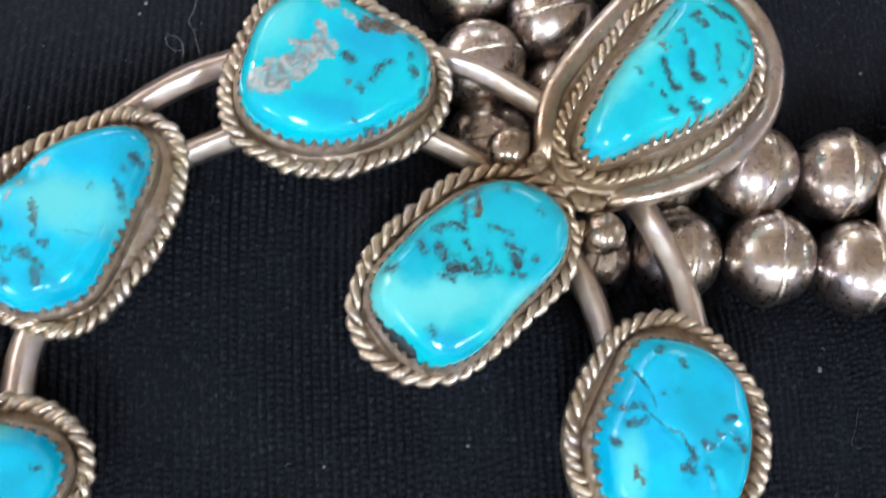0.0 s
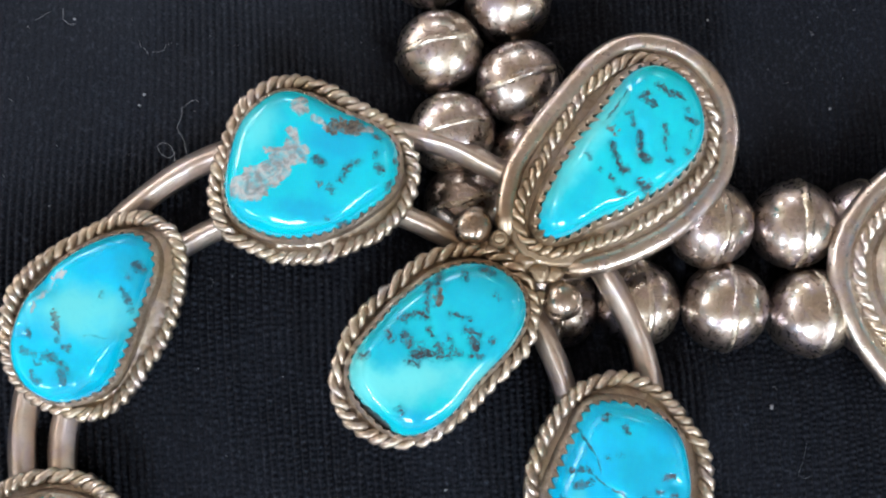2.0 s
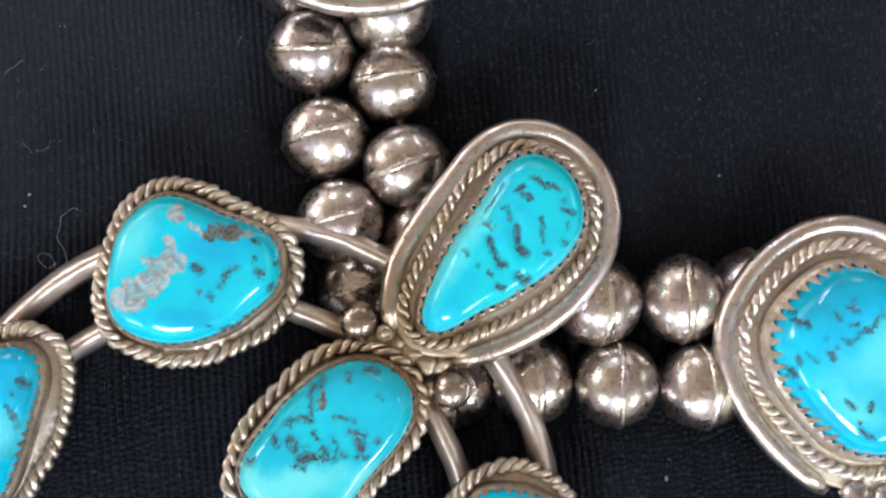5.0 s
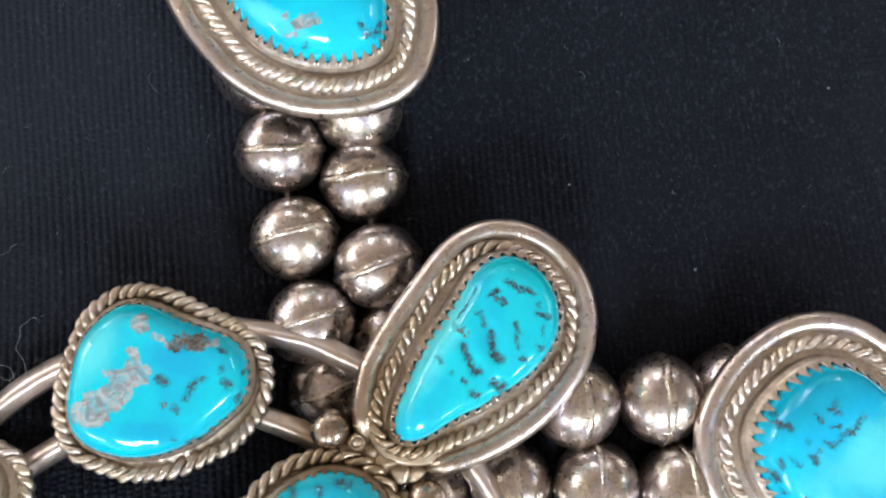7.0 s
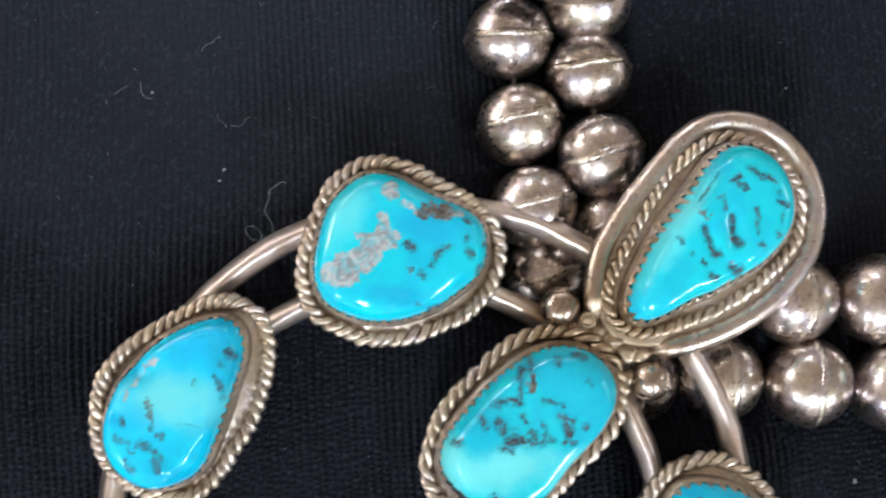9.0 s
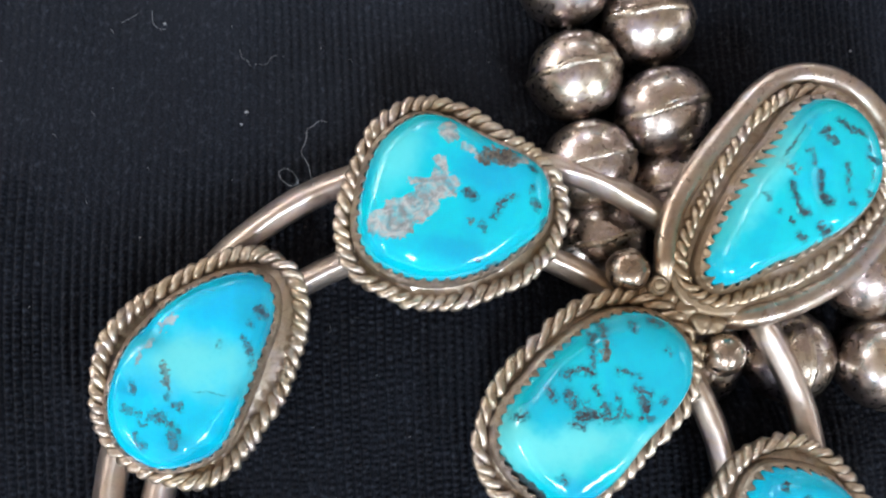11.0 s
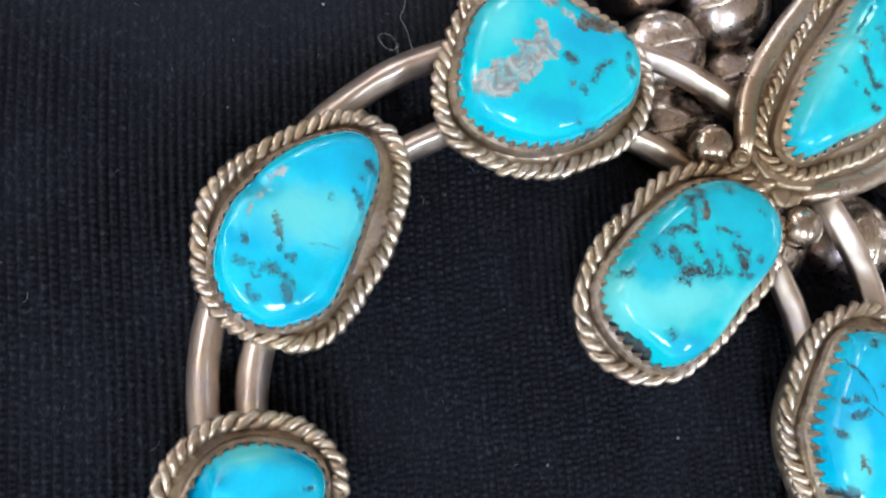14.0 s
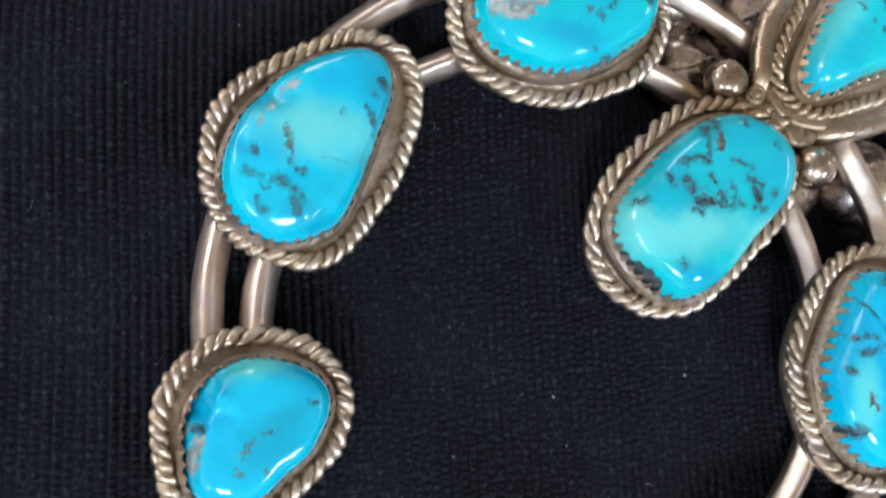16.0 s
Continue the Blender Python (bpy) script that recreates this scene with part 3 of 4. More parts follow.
OVAL_A = [
    (16.2, 25.2, 15.9, 24.3, 0.4, 'd'), (15.2, 24.3, 14.9, 23.1, 0.5, 'd'), (16.2, 23.4, 15.8, 22.0, 0.7, 'b'), (14.7, 22.2, 14.7, 21.3, 0.55, 'd'), (12.4, 20.8, 13.9, 21.2, 0.49, 'd'),
    (13.8, 21.2, 14.8, 20.8, 0.55, 'd'), (11.7, 20.5, 12.3, 20.3, 0.3, 'd'), (14.9, 19.4, 15.2, 18.7, 0.49, 'd'), (10.5, 19.2, 11, 18.4, 0.43, 'd'), (12.3, 19, 12.6, 17.7, 0.55, 'd'),
    (12.6, 18.6, 13, 18.3, 0.55, 'd'), (13.3, 16.8, 14.6, 16.9, 0.92, 'd'), (13.9, 17.7, 14, 17, 0.67, 'd'), (12.6, 16, 13.6, 15.8, 0.3, 'd'), (14.9, 16.5, 17, 16.5, 0.49, 'd'),
    (15.9, 17.5, 16.1, 16.9, 0.67, 'd')]
OVAL_B = [
    (16.9, 17.4, 17.9, 16.8, 0.5, 'd'), (16.8, 18.4, 17.1, 18.1, 0.37, 'd'), (18.8, 19.1, 20.2, 18.7, 0.43, 'd'), (19.6, 18.3, 19.8, 17.3, 0.8, 'd'),
    (19.2, 16.5, 20.3, 16.3, 0.43, 'd'), (21.2, 17.9, 21.7, 18, 0.49, 'd'), (17.2, 21, 19.2, 20.2, 0.26, 'd'), (19, 25.3, 19.1, 24.4, 0.37, 'd'),
    (20.9, 25.5, 22.1, 25.2, 0.31, 'd'), (22.1, 22.7, 22.4, 22.4, 0.25, 'd'), (7.5, 16.7, 8.3, 16.9, 0.4, 'd'), (11.6, 11.1, 11.8, 10.7, 0.37, 'd')]
PEAR_A = [
    (35.1, 38.8, 35.5, 37.5, 0.77, 'd'), (35.5, 37.5, 35.9, 36.1, 0.59, 'd'), (35.9, 36.1, 36.6, 35.9, 0.65, 'd'), (35.1, 40.5, 35.5, 40, 0.65, 'b'), (38.2, 40, 38.3, 37.9, 0.54, 'd'),
    (38.3, 37.6, 39, 36.9, 0.77, 'd'), (37.4, 41.7, 37.7, 40.8, 0.3, 'd'), (38, 34.6, 39.2, 34.1, 0.71, 'd'), (38.3, 34.1, 38.9, 33.6, 0.47, 'd'), (35.6, 33.7, 36.2, 33.4, 0.7, 'd'),
    (34.5, 35.1, 35.1, 34.9, 0.29, 'd'), (32.6, 37.7, 32.7, 37.4, 0.29, 'd'), (33.6, 36, 33.8, 36.1, 0.23, 'd'), (39, 43.6, 39.8, 43, 0.48, 'd'), (38.4, 43.8, 39.3, 44.2, 0.48, 'd'),
    (40.5, 45.1, 41.7, 44.3, 0.54, 'd')]
PEAR_B = [
    (42, 44.3, 43.2, 43.7, 0.54, 'd'), (43.4, 41.4, 44.6, 41, 0.48, 'd'), (40.9, 40.6, 41.1, 39.7, 0.42, 'd'), (40.8, 39.1, 40.9, 38.2, 0.3, 'd'), (41.2, 36.8, 41.5, 36.5, 0.36, 'd'),
    (43.2, 38, 43.5, 37.8, 0.48, 'd'), (43.8, 39.8, 43.8, 39.2, 0.18, 'd'), (43.5, 42.5, 43.7, 42.5, 0.24, 'd'), (36.8, 42.2, 37.2, 42.3, 0.3, 'd'), (34.8, 41.6, 36.3, 43.5, 0.18, 'c'),
    (36.3, 43.5, 37.2, 44.7, 0.18, 'c')]
RIGHT_A = [
    (30.7, 8.3, 32.2, 5.5, 0.24, 'c'), (32.2, 5.5, 32.5, 3.9, 0.15, 'c'), (31.4, 4, 33.2, 2.4, 0.18, 'c'), (33.2, 2.4, 34.7, 1.7, 0.24, 'c'), (34.7, 1.7, 35.8, 0.1, 0.24, 'c'),
    (29.6, 4.1, 29.8, 4, 0.55, 'd'), (30.4, 4.4, 31.4, 4.2, 0.36, 'd'), (29.8, 2.6, 31.4, 2.9, 0.49, 'd'), (33.3, 9.2, 33.7, 9.6, 0.36, 'd'), (35.4, 8.5, 35.6, 8.1, 0.43, 'd'),
    (34.6, 5.5, 34.9, 5.6, 0.3, 'd'), (33.3, 5.3, 33.3, 5.2, 0.24, 'd'), (39.4, 3.1, 40.2, 3.2, 0.61, 'd'), (38.5, 1.8, 39.2, 1.5, 0.31, 'd'), (40.3, 1.2, 40.6, 1.2, 0.37, 'd'),
    (37.1, 0.7, 37.7, 0.5, 0.55, 'd')]
RIGHT_B = [
    (35.8, 0.1, 36.2, -0.5, 0.55, 'd'), (34.8, -1.4, 36, -1.3, 0.49, 'd'), (35.6, -0.9, 35.9, -1.7, 0.43, 'd'), (28.7, 1.1, 28.9, 0.7, 0.43, 'd'), (27.4, -0.6, 27.5, -1.1, 0.36, 'd'),
    (30.5, -1.6, 30.8, -2.7, 0.55, 'b'), (37.3, -1.5, 37.8, -2.2, 0.49, 'd')]
TOP_A = [
    (20.3, 74.6, 22, 74.9, 1.29, 'p'), (19.2, 73.6, 20, 73.8, 0.47, 'p'), (18.9, 75.5, 19.2, 75.8, 0.29, 'p'), (26.9, 74.2, 27.3, 74, 0.48, 'd'), (27.5, 73.2, 28.8, 73.7, 0.42, 'd'),
    (28.8, 73.7, 29.3, 74.7, 0.24, 'd'), (20.9, 72.4, 21, 72.4, 0.29, 'd'), (23.2, 71.4, 23.3, 71.3, 0.24, 'd')]
SIDE_A = [
    (68.9, 27.3, 69.9, 27, 0.58, 'd'), (68.7, 28.3, 69, 28.4, 0.19, 'd'), (70.5, 30.6, 70.5, 30.5, 0.26, 'd'), (72.7, 27.9, 73.1, 27.4, 0.39, 'd'), (74.2, 28.6, 75.2, 28.7, 0.19, 'd'),
    (74.9, 29.1, 75.3, 29.4, 0.26, 'd'), (74.8, 28.1, 75.4, 28.2, 0.26, 'd'), (74.3, 26.5, 75.3, 26.6, 0.19, 'd'), (75.2, 25.7, 76.5, 25.9, 0.32, 'd'), (76.5, 25.9, 77.3, 26.8, 0.39, 'd'),
    (77.3, 27.1, 78, 27.5, 0.32, 'd'), (73.3, 25.2, 74.2, 24.6, 0.26, 'd'), (74.2, 24.8, 75.2, 25.2, 0.26, 'd'), (71.8, 23.7, 72.1, 23.1, 0.58, 'd'), (72.5, 24.3, 72.6, 24.3, 0.26, 'd'),
    (68.5, 23.4, 68.7, 22.7, 0.26, 'd')]
SIDE_B = [
    (69.6, 23.6, 70.5, 22.9, 0.19, 'd'), (68, 22, 68.4, 21.3, 0.45, 'd'), (69, 20.1, 69, 20, 0.26, 'd'), (70.8, 19.4, 70.9, 19.3, 0.19, 'd'), (73.3, 18.2, 74.2, 17.4, 0.32, 'd'),
    (76.2, 17.8, 75.9, 17.2, 0.32, 'd'), (75, 14.8, 76.2, 13.8, 0.51, 'd'), (74.7, 15.8, 74.8, 15.7, 0.26, 'd'), (67.6, 22.3, 67.6, 22.3, 0.19, 'd'), (71.5, 25.3, 71.5, 25.3, 0.19, 'd')]

T_UPPER = turquoise("turquoise with pale host rock", UPPER_A + UPPER_B, pale=[(-4, 40, -2, 43, 4)], deep=[(3, 40.5, 8, 39, 4), (-2, 33, 6, 32, 3)], base=(0.001, 0.55, 0.655))
T_LEFT = turquoise("turquoise with a pale cloud", LEFT_A + LEFT_B, pale=[(-24, 22.5, -19.5, 22, 6)], deep=[(-17, 27, -15.5, 24, 4), (-25, 15, -20, 13, 4)], base=(0.001, 0.55, 0.76), ink=0.75, milk=(0.12, 0.65, 0.70))
T_END = turquoise("turquoise with a rocky corner", END_A, pale=[(-29, 1.5, -25, 2, 2.5)], deep=[(-28, -6, -24, -3, 5)], base=(0.001, 0.53, 0.77))
T_OVAL = turquoise("turquoise with a dark belt of matrix", OVAL_A + OVAL_B + [(6.0, 11.8, 9.6, 8.6, 2.0, 'r')], pale=[(7, 13.2, 16, 14.2, 4.5), (8, 13.5, 15, 14.4, 3), (7, 16, 7, 13, 3), (18, 12, 21, 15.5, 2)], deep=[(12, 10, 15, 9.5, 3)], base=(0.004, 0.53, 0.62), web=0.75, ink=0.95, milk=(0.13, 0.65, 0.67))
T_PEAR = turquoise("turquoise with slanting dark dashes", PEAR_A + PEAR_B, pale=[(36, 44, 29, 34, 3)], base=(0.003, 0.55, 0.64), ink=0.85)
T_RIGHT = turquoise("deep turquoise crossed by a dark crack", RIGHT_A + RIGHT_B + [(28.8, -4.8, 29.7, -4.9, 1.24, 'd'), (40.7, 0.6, 41.3, 0.2, 0.6, 'd')], pale=[(30, 1, 30, -4, 2.5)], deep=[(36, 5, 41, -1, 7)], base=(0.001, 0.55, 0.78), ink=0.85)
T_LOW = turquoise("plain turquoise", [(20, -20, 22, -21, 0.8, 'd')])
T_TOP = turquoise("turquoise with grey smudges", TOP_A, pale=[(14, 78, 20, 74, 2)], base=(0.001, 0.57, 0.69))
T_SIDE = turquoise("turquoise with peppered matrix", SIDE_A + SIDE_B, pale=[(76, 21, 84, 24, 9), (72, 20, 76, 16, 3)], deep=[(70, 28, 77, 31, 6), (69, 18, 73, 15, 3)], base=(0.001, 0.53, 0.74), web=0.3, ink=1.0)

setting("stone_setting", 1.32, (2.6, 37.8), [9.5, 9.3, 7.9, 7.0, 7.0, 7.8, 8.9, 9.2, 9.3, 9.2, 9.5, 10.2, 10.2, 9.3, 8.5, 7.9, 7.6, 7.7, 8.1, 9.2],
        (2.6, 37.6), [12.0, 11.4, 10.1, 9.4, 9.7, 10.6, 11.4, 11.6, 11.4, 11.1, 11.6, 12.4, 12.7, 11.8, 11.2, 10.7, 10.4, 10.8, 11.3, 11.8],
        0.0, 3.4, 4.4, (0, 0), 3, T_UPPER, "bright turquoise nugget with pale rocky matrix patch",
        [(5.3, 41.5, 7.4, 41.6, 0.8, 0.3), (-4.5, 35.0, 1.0, 38.6, 1.0, 0.12)])
setting("stone_setting", 1.2, (-22.1, 21.7), [5.5, 6.5, 8.8, 10.5, 9.3, 7.8, 6.9, 6.4, 6.3, 6.8, 7.4, 8.5, 9.5, 9.9, 9.7, 8.7, 7.6, 6.1, 5.4, 5.2],
        (-22.0, 21.6), [9.3, 10.7, 12.5, 13.4, 12.3, 10.4, 9.4, 9.2, 9.3, 9.9, 10.2, 10.7, 11.3, 11.4, 11.3, 11.4, 10.4, 9.0, 8.4, 8.7],
        -0.3, 2.8, 4.4, (0, 0), 5, T_LEFT, "turquoise nugget with a pale cloudy middle",
        [(-24.9, 25.6, -25.2, 25.2, 1.1, 0.35), (-18.6, 18.9, -22.6, 14.6, 1.1, -0.5), (-17.4, 20.5, -19.6, 16.6, 0.7, 0.25), (-26.2, 25.4, -26.9, 24.8, 0.8, 0.45), (-28.4, 21.2, -28.2, 20.6, 0.7, 0.35)])
setting("stone_setting", 1.25, (-26.9, -3.5), [5.9, 6.8, 7.0, 6.5, 6.1, 6.0, 5.9, 5.8, 5.7, 5.7, 5.9, 6.1, 6.9, 7.3, 6.8, 6.1, 5.3, 4.7, 4.9, 5.3],
        (-26.9, -3.6), [8.5, 9.1, 9.4, 9.2, 9.0, 8.9, 8.9, 9.0, 8.9, 8.8, 8.6, 8.7, 9.4, 10.0, 9.6, 8.4, 7.5, 7.2, 7.3, 8.0],
        0.0, 3.0, 4.0, (0, 0), 8, T_END, "small domed turquoise nugget with a rocky corner",
        [(-32.2, -2.2, -32.9, -7.6, 1.3, 1.3), (-31.4, -1.6, -33.0, 0.6, 1.2, 0.9), (-29.9, -0.8, -30.1, -1.0, 0.75, -0.5), (-30.3, -1.8, -30.8, -2.9, 0.5, -0.35), (-31.0, -0.6, -31.3, -1.0, 0.7, 0.4), (-30.4, 0.6, -31.4, 0.0, 0.6, 0.3), (-29.2, -2.4, -29.8, -4.6, 0.8, 0.3), (-22.2, -5.0, -24.0, -7.6, 0.8, -0.25)])
setting("stone_setting", 1.65, (16.0, 17.5), [8.3, 10.3, 11.1, 10.6, 9.4, 8.0, 7.0, 6.6, 6.7, 7.3, 8.9, 10.4, 10.6, 10.7, 10.2, 8.5, 7.0, 6.1, 6.0, 6.7],
        (16.2, 17.4), [10.6, 12.2, 12.9, 12.9, 12.1, 10.9, 9.8, 9.2, 9.4, 10.25, 11.55, 12.95, 13.65, 13.0, 11.8, 10.2, 8.5, 7.8, 7.9, 8.9],
        1.0, 3.6, 4.6, (0, 0), 11, T_OVAL, "oval turquoise with a belt of dark matrix",
        [(6.0, 11.8, 9.8, 8.4, 1.3, 1.3)])
setting("stone_setting", 1.35, (35.3, 1.4), [7.8, 8.1, 8.8, 9.2, 9.4, 9.5, 9.6, 8.0, 7.3, 7.2, 7.8, 8.1, 8.9, 9.6, 10.3, 9.9, 9.4, 8.8, 8.2, 7.8],
        (35.4, 1.3), [11.0, 11.3, 11.3, 11.8, 12.5, 12.7, 12.2, 11.2, 10.6, 10.5, 10.7, 10.9, 11.5, 12.5, 12.8, 12.7, 12.1, 11.2, 11.0, 11.0],
        1.5, 3.9, 4.2, (0, 0), 14, T_RIGHT, "deep turquoise nugget crossed by a thin dark crack",
        [(40.3, 2.3, 40.6, 2.1, 0.8, 0.45), (39.0, 1.0, 40.0, 0.5, 0.6, 0.35), (37.4, -0.2, 37.4, -0.3, 0.6, 0.35), (36.3, -1.1, 35.6, -2.2, 0.7, 0.35), (38.0, -2.2, 38.3, -3.0, 0.6, 0.3), (30.7, 8.3, 32.2, 5.5, 0.35, 0.16), (33.2, 2.4, 35.8, 0.1, 0.4, 0.18)],
        0.42, (195, 38, 0.5))
setting("stone_setting", 1.4, (22.6, -22.2), [6.0, 6.4, 7.0, 7.2, 6.6, 6.4, 6.8, 7.0, 6.4, 6.2, 6.4, 6.8, 6.6, 6.0, 5.8, 5.8],
        (22.6, -22.3), [8.6, 9.0, 9.8, 10.2, 9.9, 9.5, 9.6, 9.6, 9.0, 8.8, 9.0, 9.4, 9.2, 8.6, 8.4, 8.4],
        0.2, 3.2, 4.2, (0, 0), 17, T_LOW, "turquoise nugget in a rope-edged setting")

for bx, by in ((20.4, 30.7), (30.2, 22.1)):
    ball(bx, by, 4.5, 2.3, naja, SILVER_BEAD, "small round silver ball soldered at the joint")

ring = np.array([(23.2 + 0.75 * math.cos(k / 20 * 2 * math.pi), 29.2 + 0.75 * math.sin(k / 20 * 2 * math.pi), 5.9) for k in range(20)])
v, f = sweep(ring, circle(0.2, 8), True)
part("wire_end", mesh_of("wire_end", v, f, SILVER_PLATE), naja, "curled wire end at the soldered joint")


def solder_bead(x, y, z, r, seed):
    bm = bmesh.new()
    bmesh.ops.create_icosphere(bm, subdivisions=3, radius=r * MM)
    for v in bm.verts:
        v.co = Vector((v.co.x * 1.2, v.co.y, v.co.z * 0.7)) * (1 + 0.4 * noise.noise(v.co * 900 + Vector((seed, 0, 0)))) + Vector((x * MM, y * MM, z * MM))
    me = bpy.data.meshes.new("solder")
    bm.to_mesh(me)
    bm.free()
    me.materials.append(SILVER_PLATE)
    part("solder", smooth(me), naja, "rough brown lump of solder at the joint")


for k, (sx, sy, sz, sr) in enumerate(((22.0, 28.0, 4.6, 1.2), (23.3, 29.2, 5.3, 1.1), (24.6, 28.0, 4.9, 1.1), (26.1, 26.7, 5.0, 1.2), (27.6, 25.4, 4.9, 1.2), (29.3, 25.0, 4.8, 1.0), (28.0, 22.4, 4.4, 1.0))):
    solder_bead(sx, sy, sz, sr, k * 3.7)


def tall_setting(name, owner, wire_r, wire_c, rope_line, stone_line, zo, rise, power, seed, material, label, gap=None, skirt=1.2, step=1.45, tooth=1.2, marks=()):
    """A setting with a heavy plain wire outside its rope border."""
    outer = loop(wire_c, wire_r, 260)
    z = 2.75 + zo
    plate = part(name, rings_mesh(name, [flat(offset(outer, -1.6), z - 0.1), flat(offset(outer, -1.4), z + 0.1), flat(offset(outer, -1.5), z + 1.05), flat(offset(outer, -1.9), z + 1.2)], SILVER_PLATE), owner, "tarnished silver backing plate of a stone setting")
    line = offset(outer, -1.2)
    if gap:
        a = np.degrees(np.arctan2(*(line - outer.mean(0)).T[::-1]))
        d = np.abs((a - gap[0] + 180) % 360 - 180)
        k = int(np.argmin(d))
        line = np.roll(line, -k, 0)[np.roll(d, -k) > gap[1]]
    run = flat(line, z + 0.95)
    if gap:
        d = np.minimum(np.arange(len(line)), np.arange(len(line))[::-1])
        run[:, 2] -= 1.9 * np.clip(1 - d / 9, 0, 1) ** 2
    v, f = sweep(run, circle(1.2, 16), gap is None)
    v = uneven(uneven(v, 0.14, 0.15, seed), 0.06, 0.55, seed)
    part("wire_border", mesh_of("wire_border", v, f, SILVER_WIRE), plate, "smooth worn silver wire border")
    rope("rope_border", rope_line(outer), z + 1.3, 0.8 if owner is naja else 0.85, step, plate, SILVER_ROPE if owner is naja else SILVER_PALE, seed)
    inner = stone_line(outer)
    bezel(inner, z + 0.65, z + 3.0, tooth, plate, 0.85, skirt, SILVER_COLLAR, rise, power)
    cabochon(inner, z + 0.8, z + 3.0, rise, power, seed, (0, 0), material, plate, label, marks)
    return plate


tall_setting("pear_setting", naja, [13.8, 15.0, 15.4, 15.0, 13.5, 11.3, 10.2, 10.6, 12.6, 15.5, 17.4, 15.1, 12.7, 11.7, 11.8, 12.7], (37.1, 38.4),
             lambda o: loop((35.6, 37.4), [11.7, 12.9, 13.6, 13.7, 13.7, 13.1, 12, 10, 8.8, 7.6, 6.8, 6.5, 6.4, 6.8, 7.6, 9.1, 11.3, 12.6, 12.2, 10.8, 9.4, 8.5, 8.1, 7.8, 7.9, 8.3, 9, 10.2], 260),
             lambda o: loop((35.6, 37.4), [9.4, 10.9, 11.9, 12.6, 12.7, 12.0, 9.8, 6.9, 5.5, 4.8, 4.5, 4.4, 4.5, 4.7, 5.3, 6.3, 8.0, 10.6, 10.9, 8.4, 6.6, 5.9, 5.6, 5.4, 5.6, 6, 6.8, 7.9], 240),
             1.8, 3.6, 4.2, 21, T_PEAR, "pear-shaped turquoise with slanting dark dashes", gap=(228.5, 14.5), skirt=0.9, step=1.25, tooth=1.3,
             marks=[(35.2, 39.2, 36.2, 36.2, 0.7, 0.3), (38.2, 40.3, 38.6, 37.2, 0.7, 0.35), (36.6, 39.6, 37.4, 36.6, 0.7, -0.12), (38.2, 34.6, 39.4, 34.3, 0.6, 0.35), (34.6, 41.4, 37.2, 44.8, 0.5, 0.3)])

# ---- two stone pendants on the strands ----
top_pendant = thing("stone_pendant", 20, 83, 4, "oval silver pendant with a turquoise stone, resting on the bead strands", "pendant", "stone pendants on the strands")
tall_setting("pendant_plate", top_pendant, [15.5, 14.2, 14.1, 15.2, 17.1, 19.1, 19.2, 17.2, 15.4, 14.8, 15.0, 16.1, 17.4, 19.0, 19.6, 17.2], (20.25, 83),
             lambda o: offset(o, -3.6), lambda o: offset(o, -6.0), 1.8, 3.6, 3.4, 24, T_TOP, "turquoise stone with grey smudges", step=1.15)
side_pendant = thing("stone_pendant", 79, 22, 4, "round silver pendant with a peppered turquoise stone on bead strands", "pendant", "stone pendants on the strands")
tall_setting("pendant_plate", side_pendant, [14, 13.5, 13.8, 15.2, 16.9, 17.8, 18.1, 18.7, 17.9, 16.7, 16.3, 16.8, 16.8, 16, 15, 14.2], (79, 22),
             lambda o: offset(o, -3.5), lambda o: offset(o, -6.1), 1.8, 3.8, 3.6, 27, T_SIDE, "turquoise stone peppered with dark matrix", gap=(265, 10), tooth=1.45)
ball(76.2, 6.4, 5.2, 1.95, side_pendant, SILVER_BEAD, "small round silver ball")
ball(79.6, 5.6, 5.2, 1.95, side_pendant, SILVER_BEAD, "small round silver ball")
v, f = sweep(np.array([(80.4, 5.0 - k, 4.4 - 0.12 * k) for k in range(0, 14)], float), circle(1.6, 12), False)
part("petal", mesh_of("petal", v, f, SILVER_WIRE), side_pendant, "slim silver blossom petal")

# ---- silver beads ----


def bead_half(sign, seed):
    """A hammered dome that meets its fellow at a slight kink."""
    rings = []
    lean = math.radians(2.5)
    for i in range(19):
        a = lean + i / 18 * (math.pi / 2 - lean)
        r = BEAD_R * math.cos(a) ** 0.86 * 1.005
        r = max(r, 0.7)
        h = 0.93 * BEAD_R * (math.sin(a) - math.sin(lean)) / (1 - math.sin(lean))
        rings.append([(r * math.cos(k / 48 * 2 * math.pi), r * math.sin(k / 48 * 2 * math.pi), sign * max(h, 0.04)) for k in range(48)])
    rings = [uneven(uneven(r, 0.16, 0.26, seed), 0.022, 0.8, seed + 9.0) for r in rings]
    return rings_mesh("bead_half", rings if sign > 0 else [list(reversed(r)) for r in rings], SILVER_BEAD, True, False)


def bead_seam(seed):
    """The flattened lip where two domes were soldered together."""
    ringp = []
    for k in range(72):
        a = k / 72 * 2 * math.pi
        ringp.append((BEAD_R * math.cos(a), BEAD_R * math.sin(a), 0.09 * math.sin(3 * a + seed) + 0.05 * math.sin(7 * a + 1 + seed)))
    v, f = sweep(np.array(ringp), [(-0.4, -0.7), (-0.1, -0.58), (0.02, -0.42), (0.14, -0.34), (0.2, -0.14), (0.22, 0.08), (0.17, 0.24), (0.05, 0.3), (0.0, 0.46), (-0.4, 0.6)], True)
    return mesh_of("seam", uneven(uneven(v, 0.16, 0.3, seed), 0.07, 1.1, seed), f, SILVER_SEAM)


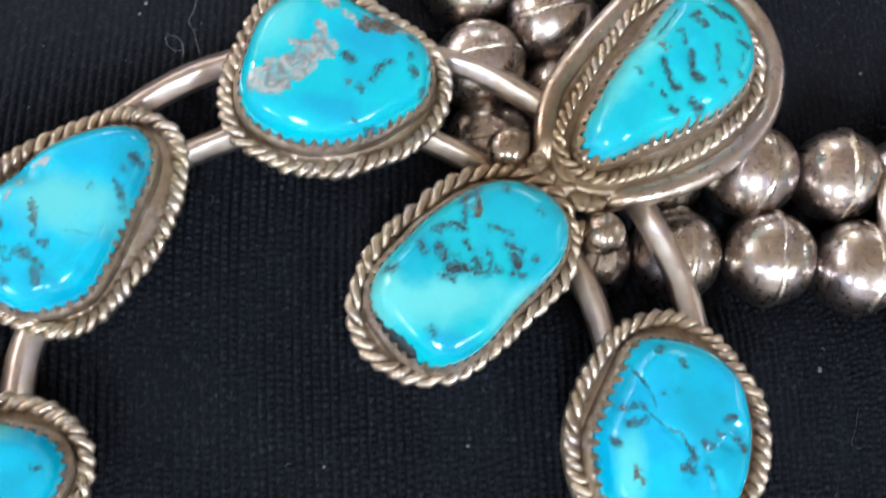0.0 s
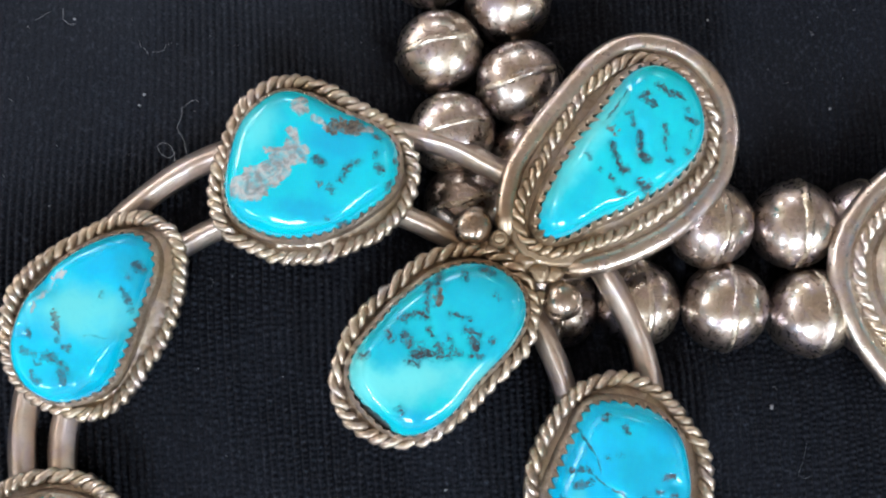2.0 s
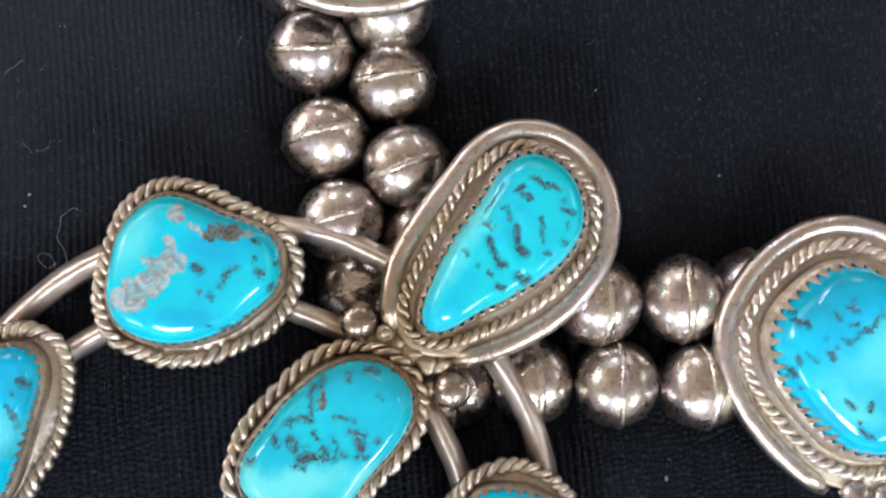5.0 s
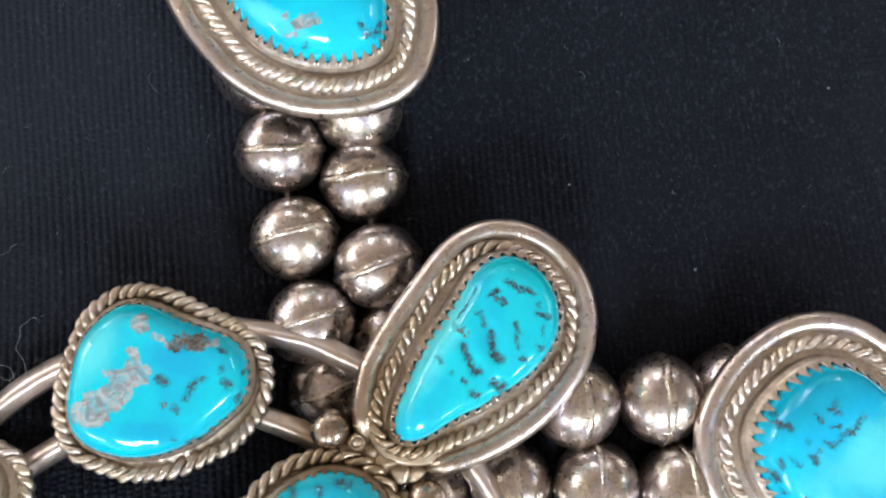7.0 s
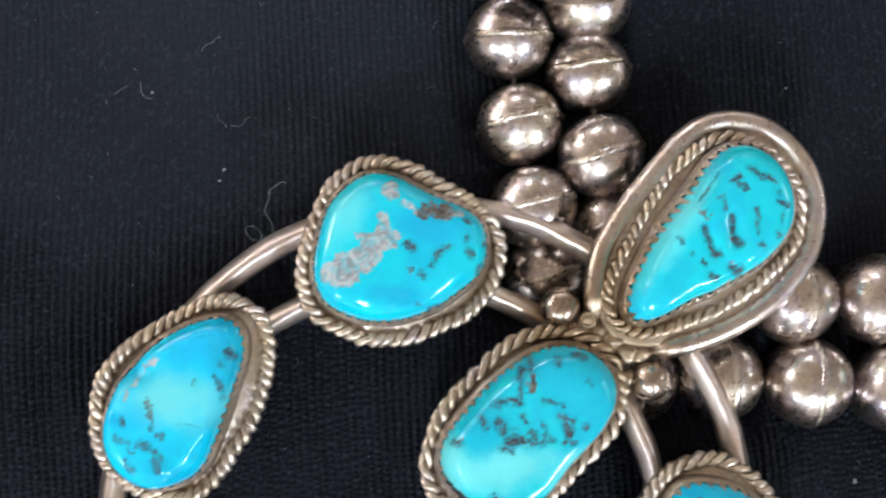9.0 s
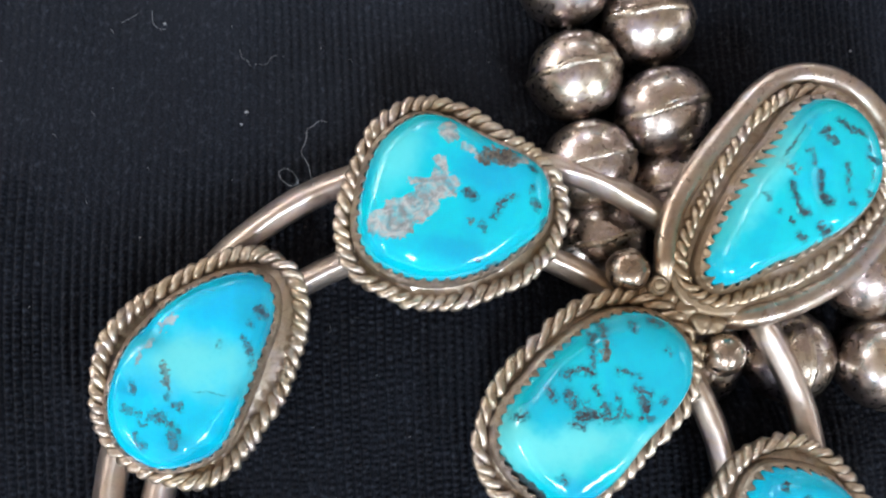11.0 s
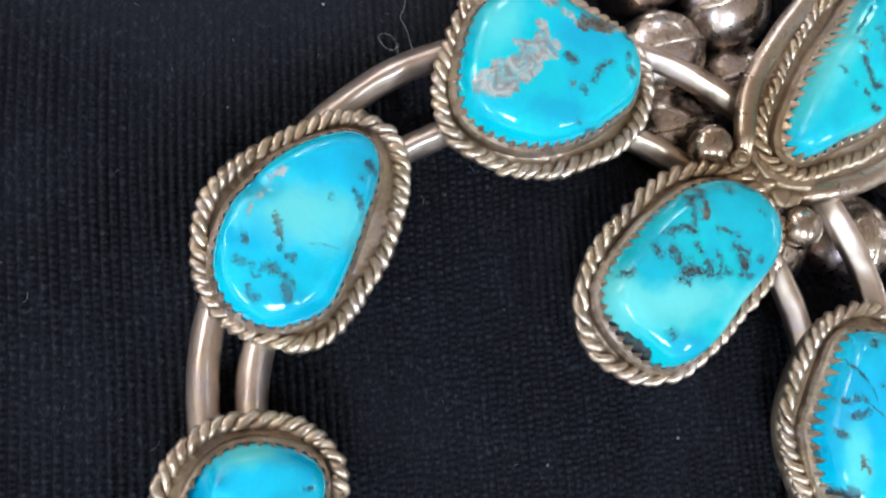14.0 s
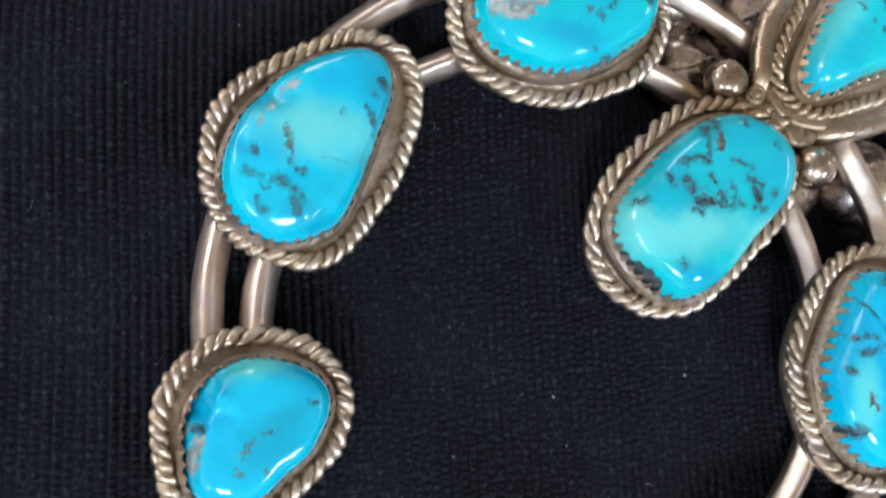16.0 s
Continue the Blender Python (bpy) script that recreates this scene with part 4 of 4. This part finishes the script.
BEAD_PARTS = [(bead_half(1, k * 3.1), bead_half(-1, k * 3.1 + 1.7), bead_seam(k * 2.3)) for k in range(4)]


def bead(x, y, z, along, spin, dip, kind):
    """Two domed halves with a raised seam, strung along the given direction (degrees in plan) and dipping by a few degrees."""
    ob = thing("silver_bead", x, y, z, "round handmade silver bead with a raised seam, on a double strand", "bead", "silver beads on the strands")
    ob.matrix_world = pose(x * MM, y * MM, z * MM) @ Matrix.Rotation(radians(along), 4, "Z") @ Matrix.Rotation(radians(90 + dip), 4, "Y") @ Matrix.Rotation(radians(spin), 4, "Z")
    for nm, me in zip(("half", "half", "seam"), BEAD_PARTS[kind]):
        o = new(nm, me)
        o.parent = ob
    return ob


def strand(points, angles, dips):
    rng = random.Random(len(points) * 7 + round(points[0][0]))
    for k, (x, y, z) in enumerate(points):
        bead(x, y, z, angles[k], rng.uniform(0, 360), dips[k], rng.randrange(4))
    path = resample(np.array(points), 60, False)
    v, f = sweep(path, circle(0.3, 8), False)
    ob = new("stringing_wire", mesh_of("stringing_wire", v, f, THREAD))
    tagged(ob, "thin dark stringing wire running through the silver beads", "wire", "stringing wires")


strand(LEFT_OUTER, [95, 89.7, 99.9, 100.6, 104], [2, -6, 4, 3, 0])
strand(LEFT_INNER, [97, 94.7, 104.4, 102], [0, 5, -3, 2])
strand(RIGHT_UPPER, [2, -5.6, -3.3, 0], [0, 4, -2, 3])
strand(RIGHT_LOWER, [-6, -3, -3.5, 0.4, -4], [0, 4, -3, 5, 0])

# ---- lint on the cloth ----


def hair(points, r, label):
    p = np.array([(x, y, float(cloth_height(np.array([x]), np.array([y]))[0]) + 0.35 + h) for x, y, h in points], float)
    t = np.linspace(0, len(p) - 1, 40)
    k = np.arange(len(p))
    c = np.stack([np.interp(t, k, p[:, i]) for i in range(3)], 1)
    for _ in range(6):
        c[1:-1] = (c[:-2] + 2 * c[1:-1] + c[2:]) / 4
    v, f = sweep(c, circle(r, 6), False)
    tagged(new("lint_thread", mesh_of("lint_thread", v, f, LINT)), label, "lint", "lint on the cloth")


hair([(-10.0, 45.4, 8.1), (-10.5, 45.7, 8.1), (-11.1, 45.4, 8.1), (-11.5, 44.8, 8.0), (-12.1, 44.9, 8.0), (-11.8, 44.0, 7.9), (-12.2, 43.1, 7.7), (-12.7, 42.4, 7.6), (-12.1, 41.8, 7.5), (-11.6, 40.9, 7.3), (-11.7, 40.2, 7.2), (-11.3, 39.4, 7.0), (-11.2, 39.0, 6.9)], 0.02, "curled pale lint thread caught on the silver band")
hair([(-12.8, 38.6, 6.9), (-12.8, 39.6, 7.1), (-13.2, 40.5, 7.2), (-14.1, 40.9, 7.3), (-14.8, 40.4, 7.2), (-14.1, 39.3, 7.1), (-13.2, 39.0, 7.0), (-12.7, 39.7, 7.1)], 0.018, "looped pale lint thread caught on the silver band")
hair([(60.3, 5.4, 0.0), (59.6, 4.2, 0.3), (59.2, 2.6, 0.4), (58.4, 0.8, 0.2), (59.4, 0.3, 0.3), (60.3, 0.9, 0.0)], 0.012, "curled pale lint thread lying on black cloth")
hair([(1.2, 75.0, 0.0), (0.9, 74.0, 0.2), (1.5, 72.8, 0.3), (2.0, 72.4, 0.0)], 0.012, "short pale lint thread lying on black cloth")
hair([(81.5, 74.8, 0.0), (81.9, 74.2, 0.2), (81.7, 73.6, 0.0)], 0.014, "short pale lint thread lying on black cloth")

hair([(-21.2, 63.4, 0.2), (-20.6, 64.1, 0.5), (-19.9, 64.3, 0.5), (-19.3, 64.9, 0.4), (-19.0, 65.2, 0.2)], 0.02, "short fluffy lint wisp lying on black cloth")
hair([(-28.5, 59.6, 0.2), (-28.4, 58.2, 0.4), (-27.8, 57.5, 0.4), (-27.0, 57.5, 0.2)], 0.02, "short pale lint thread lying on black cloth")
hair([(-19.2, 55.4, 0.2), (-18.9, 54.4, 0.4), (-18.4, 54.2, 0.4), (-18.0, 53.5, 0.2)], 0.014, "short pale lint thread lying on black cloth")
hair([(-31.7, 58.1, 0.2), (-30.8, 58.6, 0.4), (-30.0, 59.2, 0.2)], 0.018, "short pale lint thread lying on black cloth")
hair([(-17.6, 53.8, 0.2), (-16.7, 53.7, 0.4), (-16.0, 54.0, 0.4), (-15.9, 54.6, 0.4), (-15.2, 54.9, 0.2)], 0.014, "short pale lint thread lying on black cloth")


def speck(x, y, r, seed):
    bm = bmesh.new()
    bmesh.ops.create_icosphere(bm, subdivisions=2, radius=r * MM)
    z = float(cloth_height(np.array([x]), np.array([y]))[0]) + 0.28
    for v in bm.verts:
        v.co = Vector((v.co.x * 1.3, v.co.y, v.co.z * 0.6)) * (1 + 0.5 * noise.noise(v.co * 9000 + Vector((seed, 0, 0)))) + Vector((x * MM, y * MM, z * MM))
    me = bpy.data.meshes.new("lint_speck")
    bm.to_mesh(me)
    bm.free()
    me.materials.append(LINT)
    tagged(new("lint_speck", me), "tiny pale lint speck on black cloth", "lint", "lint on the cloth")


for i, (sx, sy, sr) in enumerate(((55.9, 8.8, 0.28), (66.4, 45.3, 0.14), (18.0, -12.8, 0.3), (3.8, -6.2, 0.14), (51.9, 57.3, 0.13), (87.7, 67.7, 0.13), (-18.4, 48.4, 0.15), (-18.9, 47.0, 0.12), (-27.2, 58.3, 0.13), (-28.7, 34.7, 0.12), (16.7, 0.6, 0.13), (2.4, -1.4, 0.12), (-7.8, -7.0, 0.14))):
    speck(sx, sy, sr, i)


def lint_dust(count):
    """Short loose fibres scattered thinly over the cloth, one mesh."""
    rng = random.Random(31)
    verts, faces = [], []
    for _ in range(count):
        x, y, a = rng.uniform(-50, 90), rng.uniform(-20, 84), rng.uniform(0, 6.28)
        n, size, bend = 7, rng.choice((0.2, 0.3, 0.4, 0.6, 0.9, 1.3)), rng.uniform(-0.35, 0.35)
        base = float(cloth_height(np.array([x]), np.array([y]))[0]) + 0.75
        p = []
        for k in range(n):
            p.append((x, y, base + 0.15 * math.sin(k)))
            x, y, a = x + math.cos(a) * size / n, y + math.sin(a) * size / n, a + bend + rng.uniform(-0.2, 0.2)
        v, f = sweep(np.array(p), circle(rng.uniform(0.008, 0.02), 5), False)
        faces += [tuple(i + len(verts) for i in q) for q in f]
        verts += [tuple(q) for q in v]
    ob = new("lint_dust", mesh_of("lint_dust", verts, faces, LINT))
    return tagged(ob, "tiny pale lint fibres scattered over black cloth", "lint", kind="stuff")


lint_dust(150)
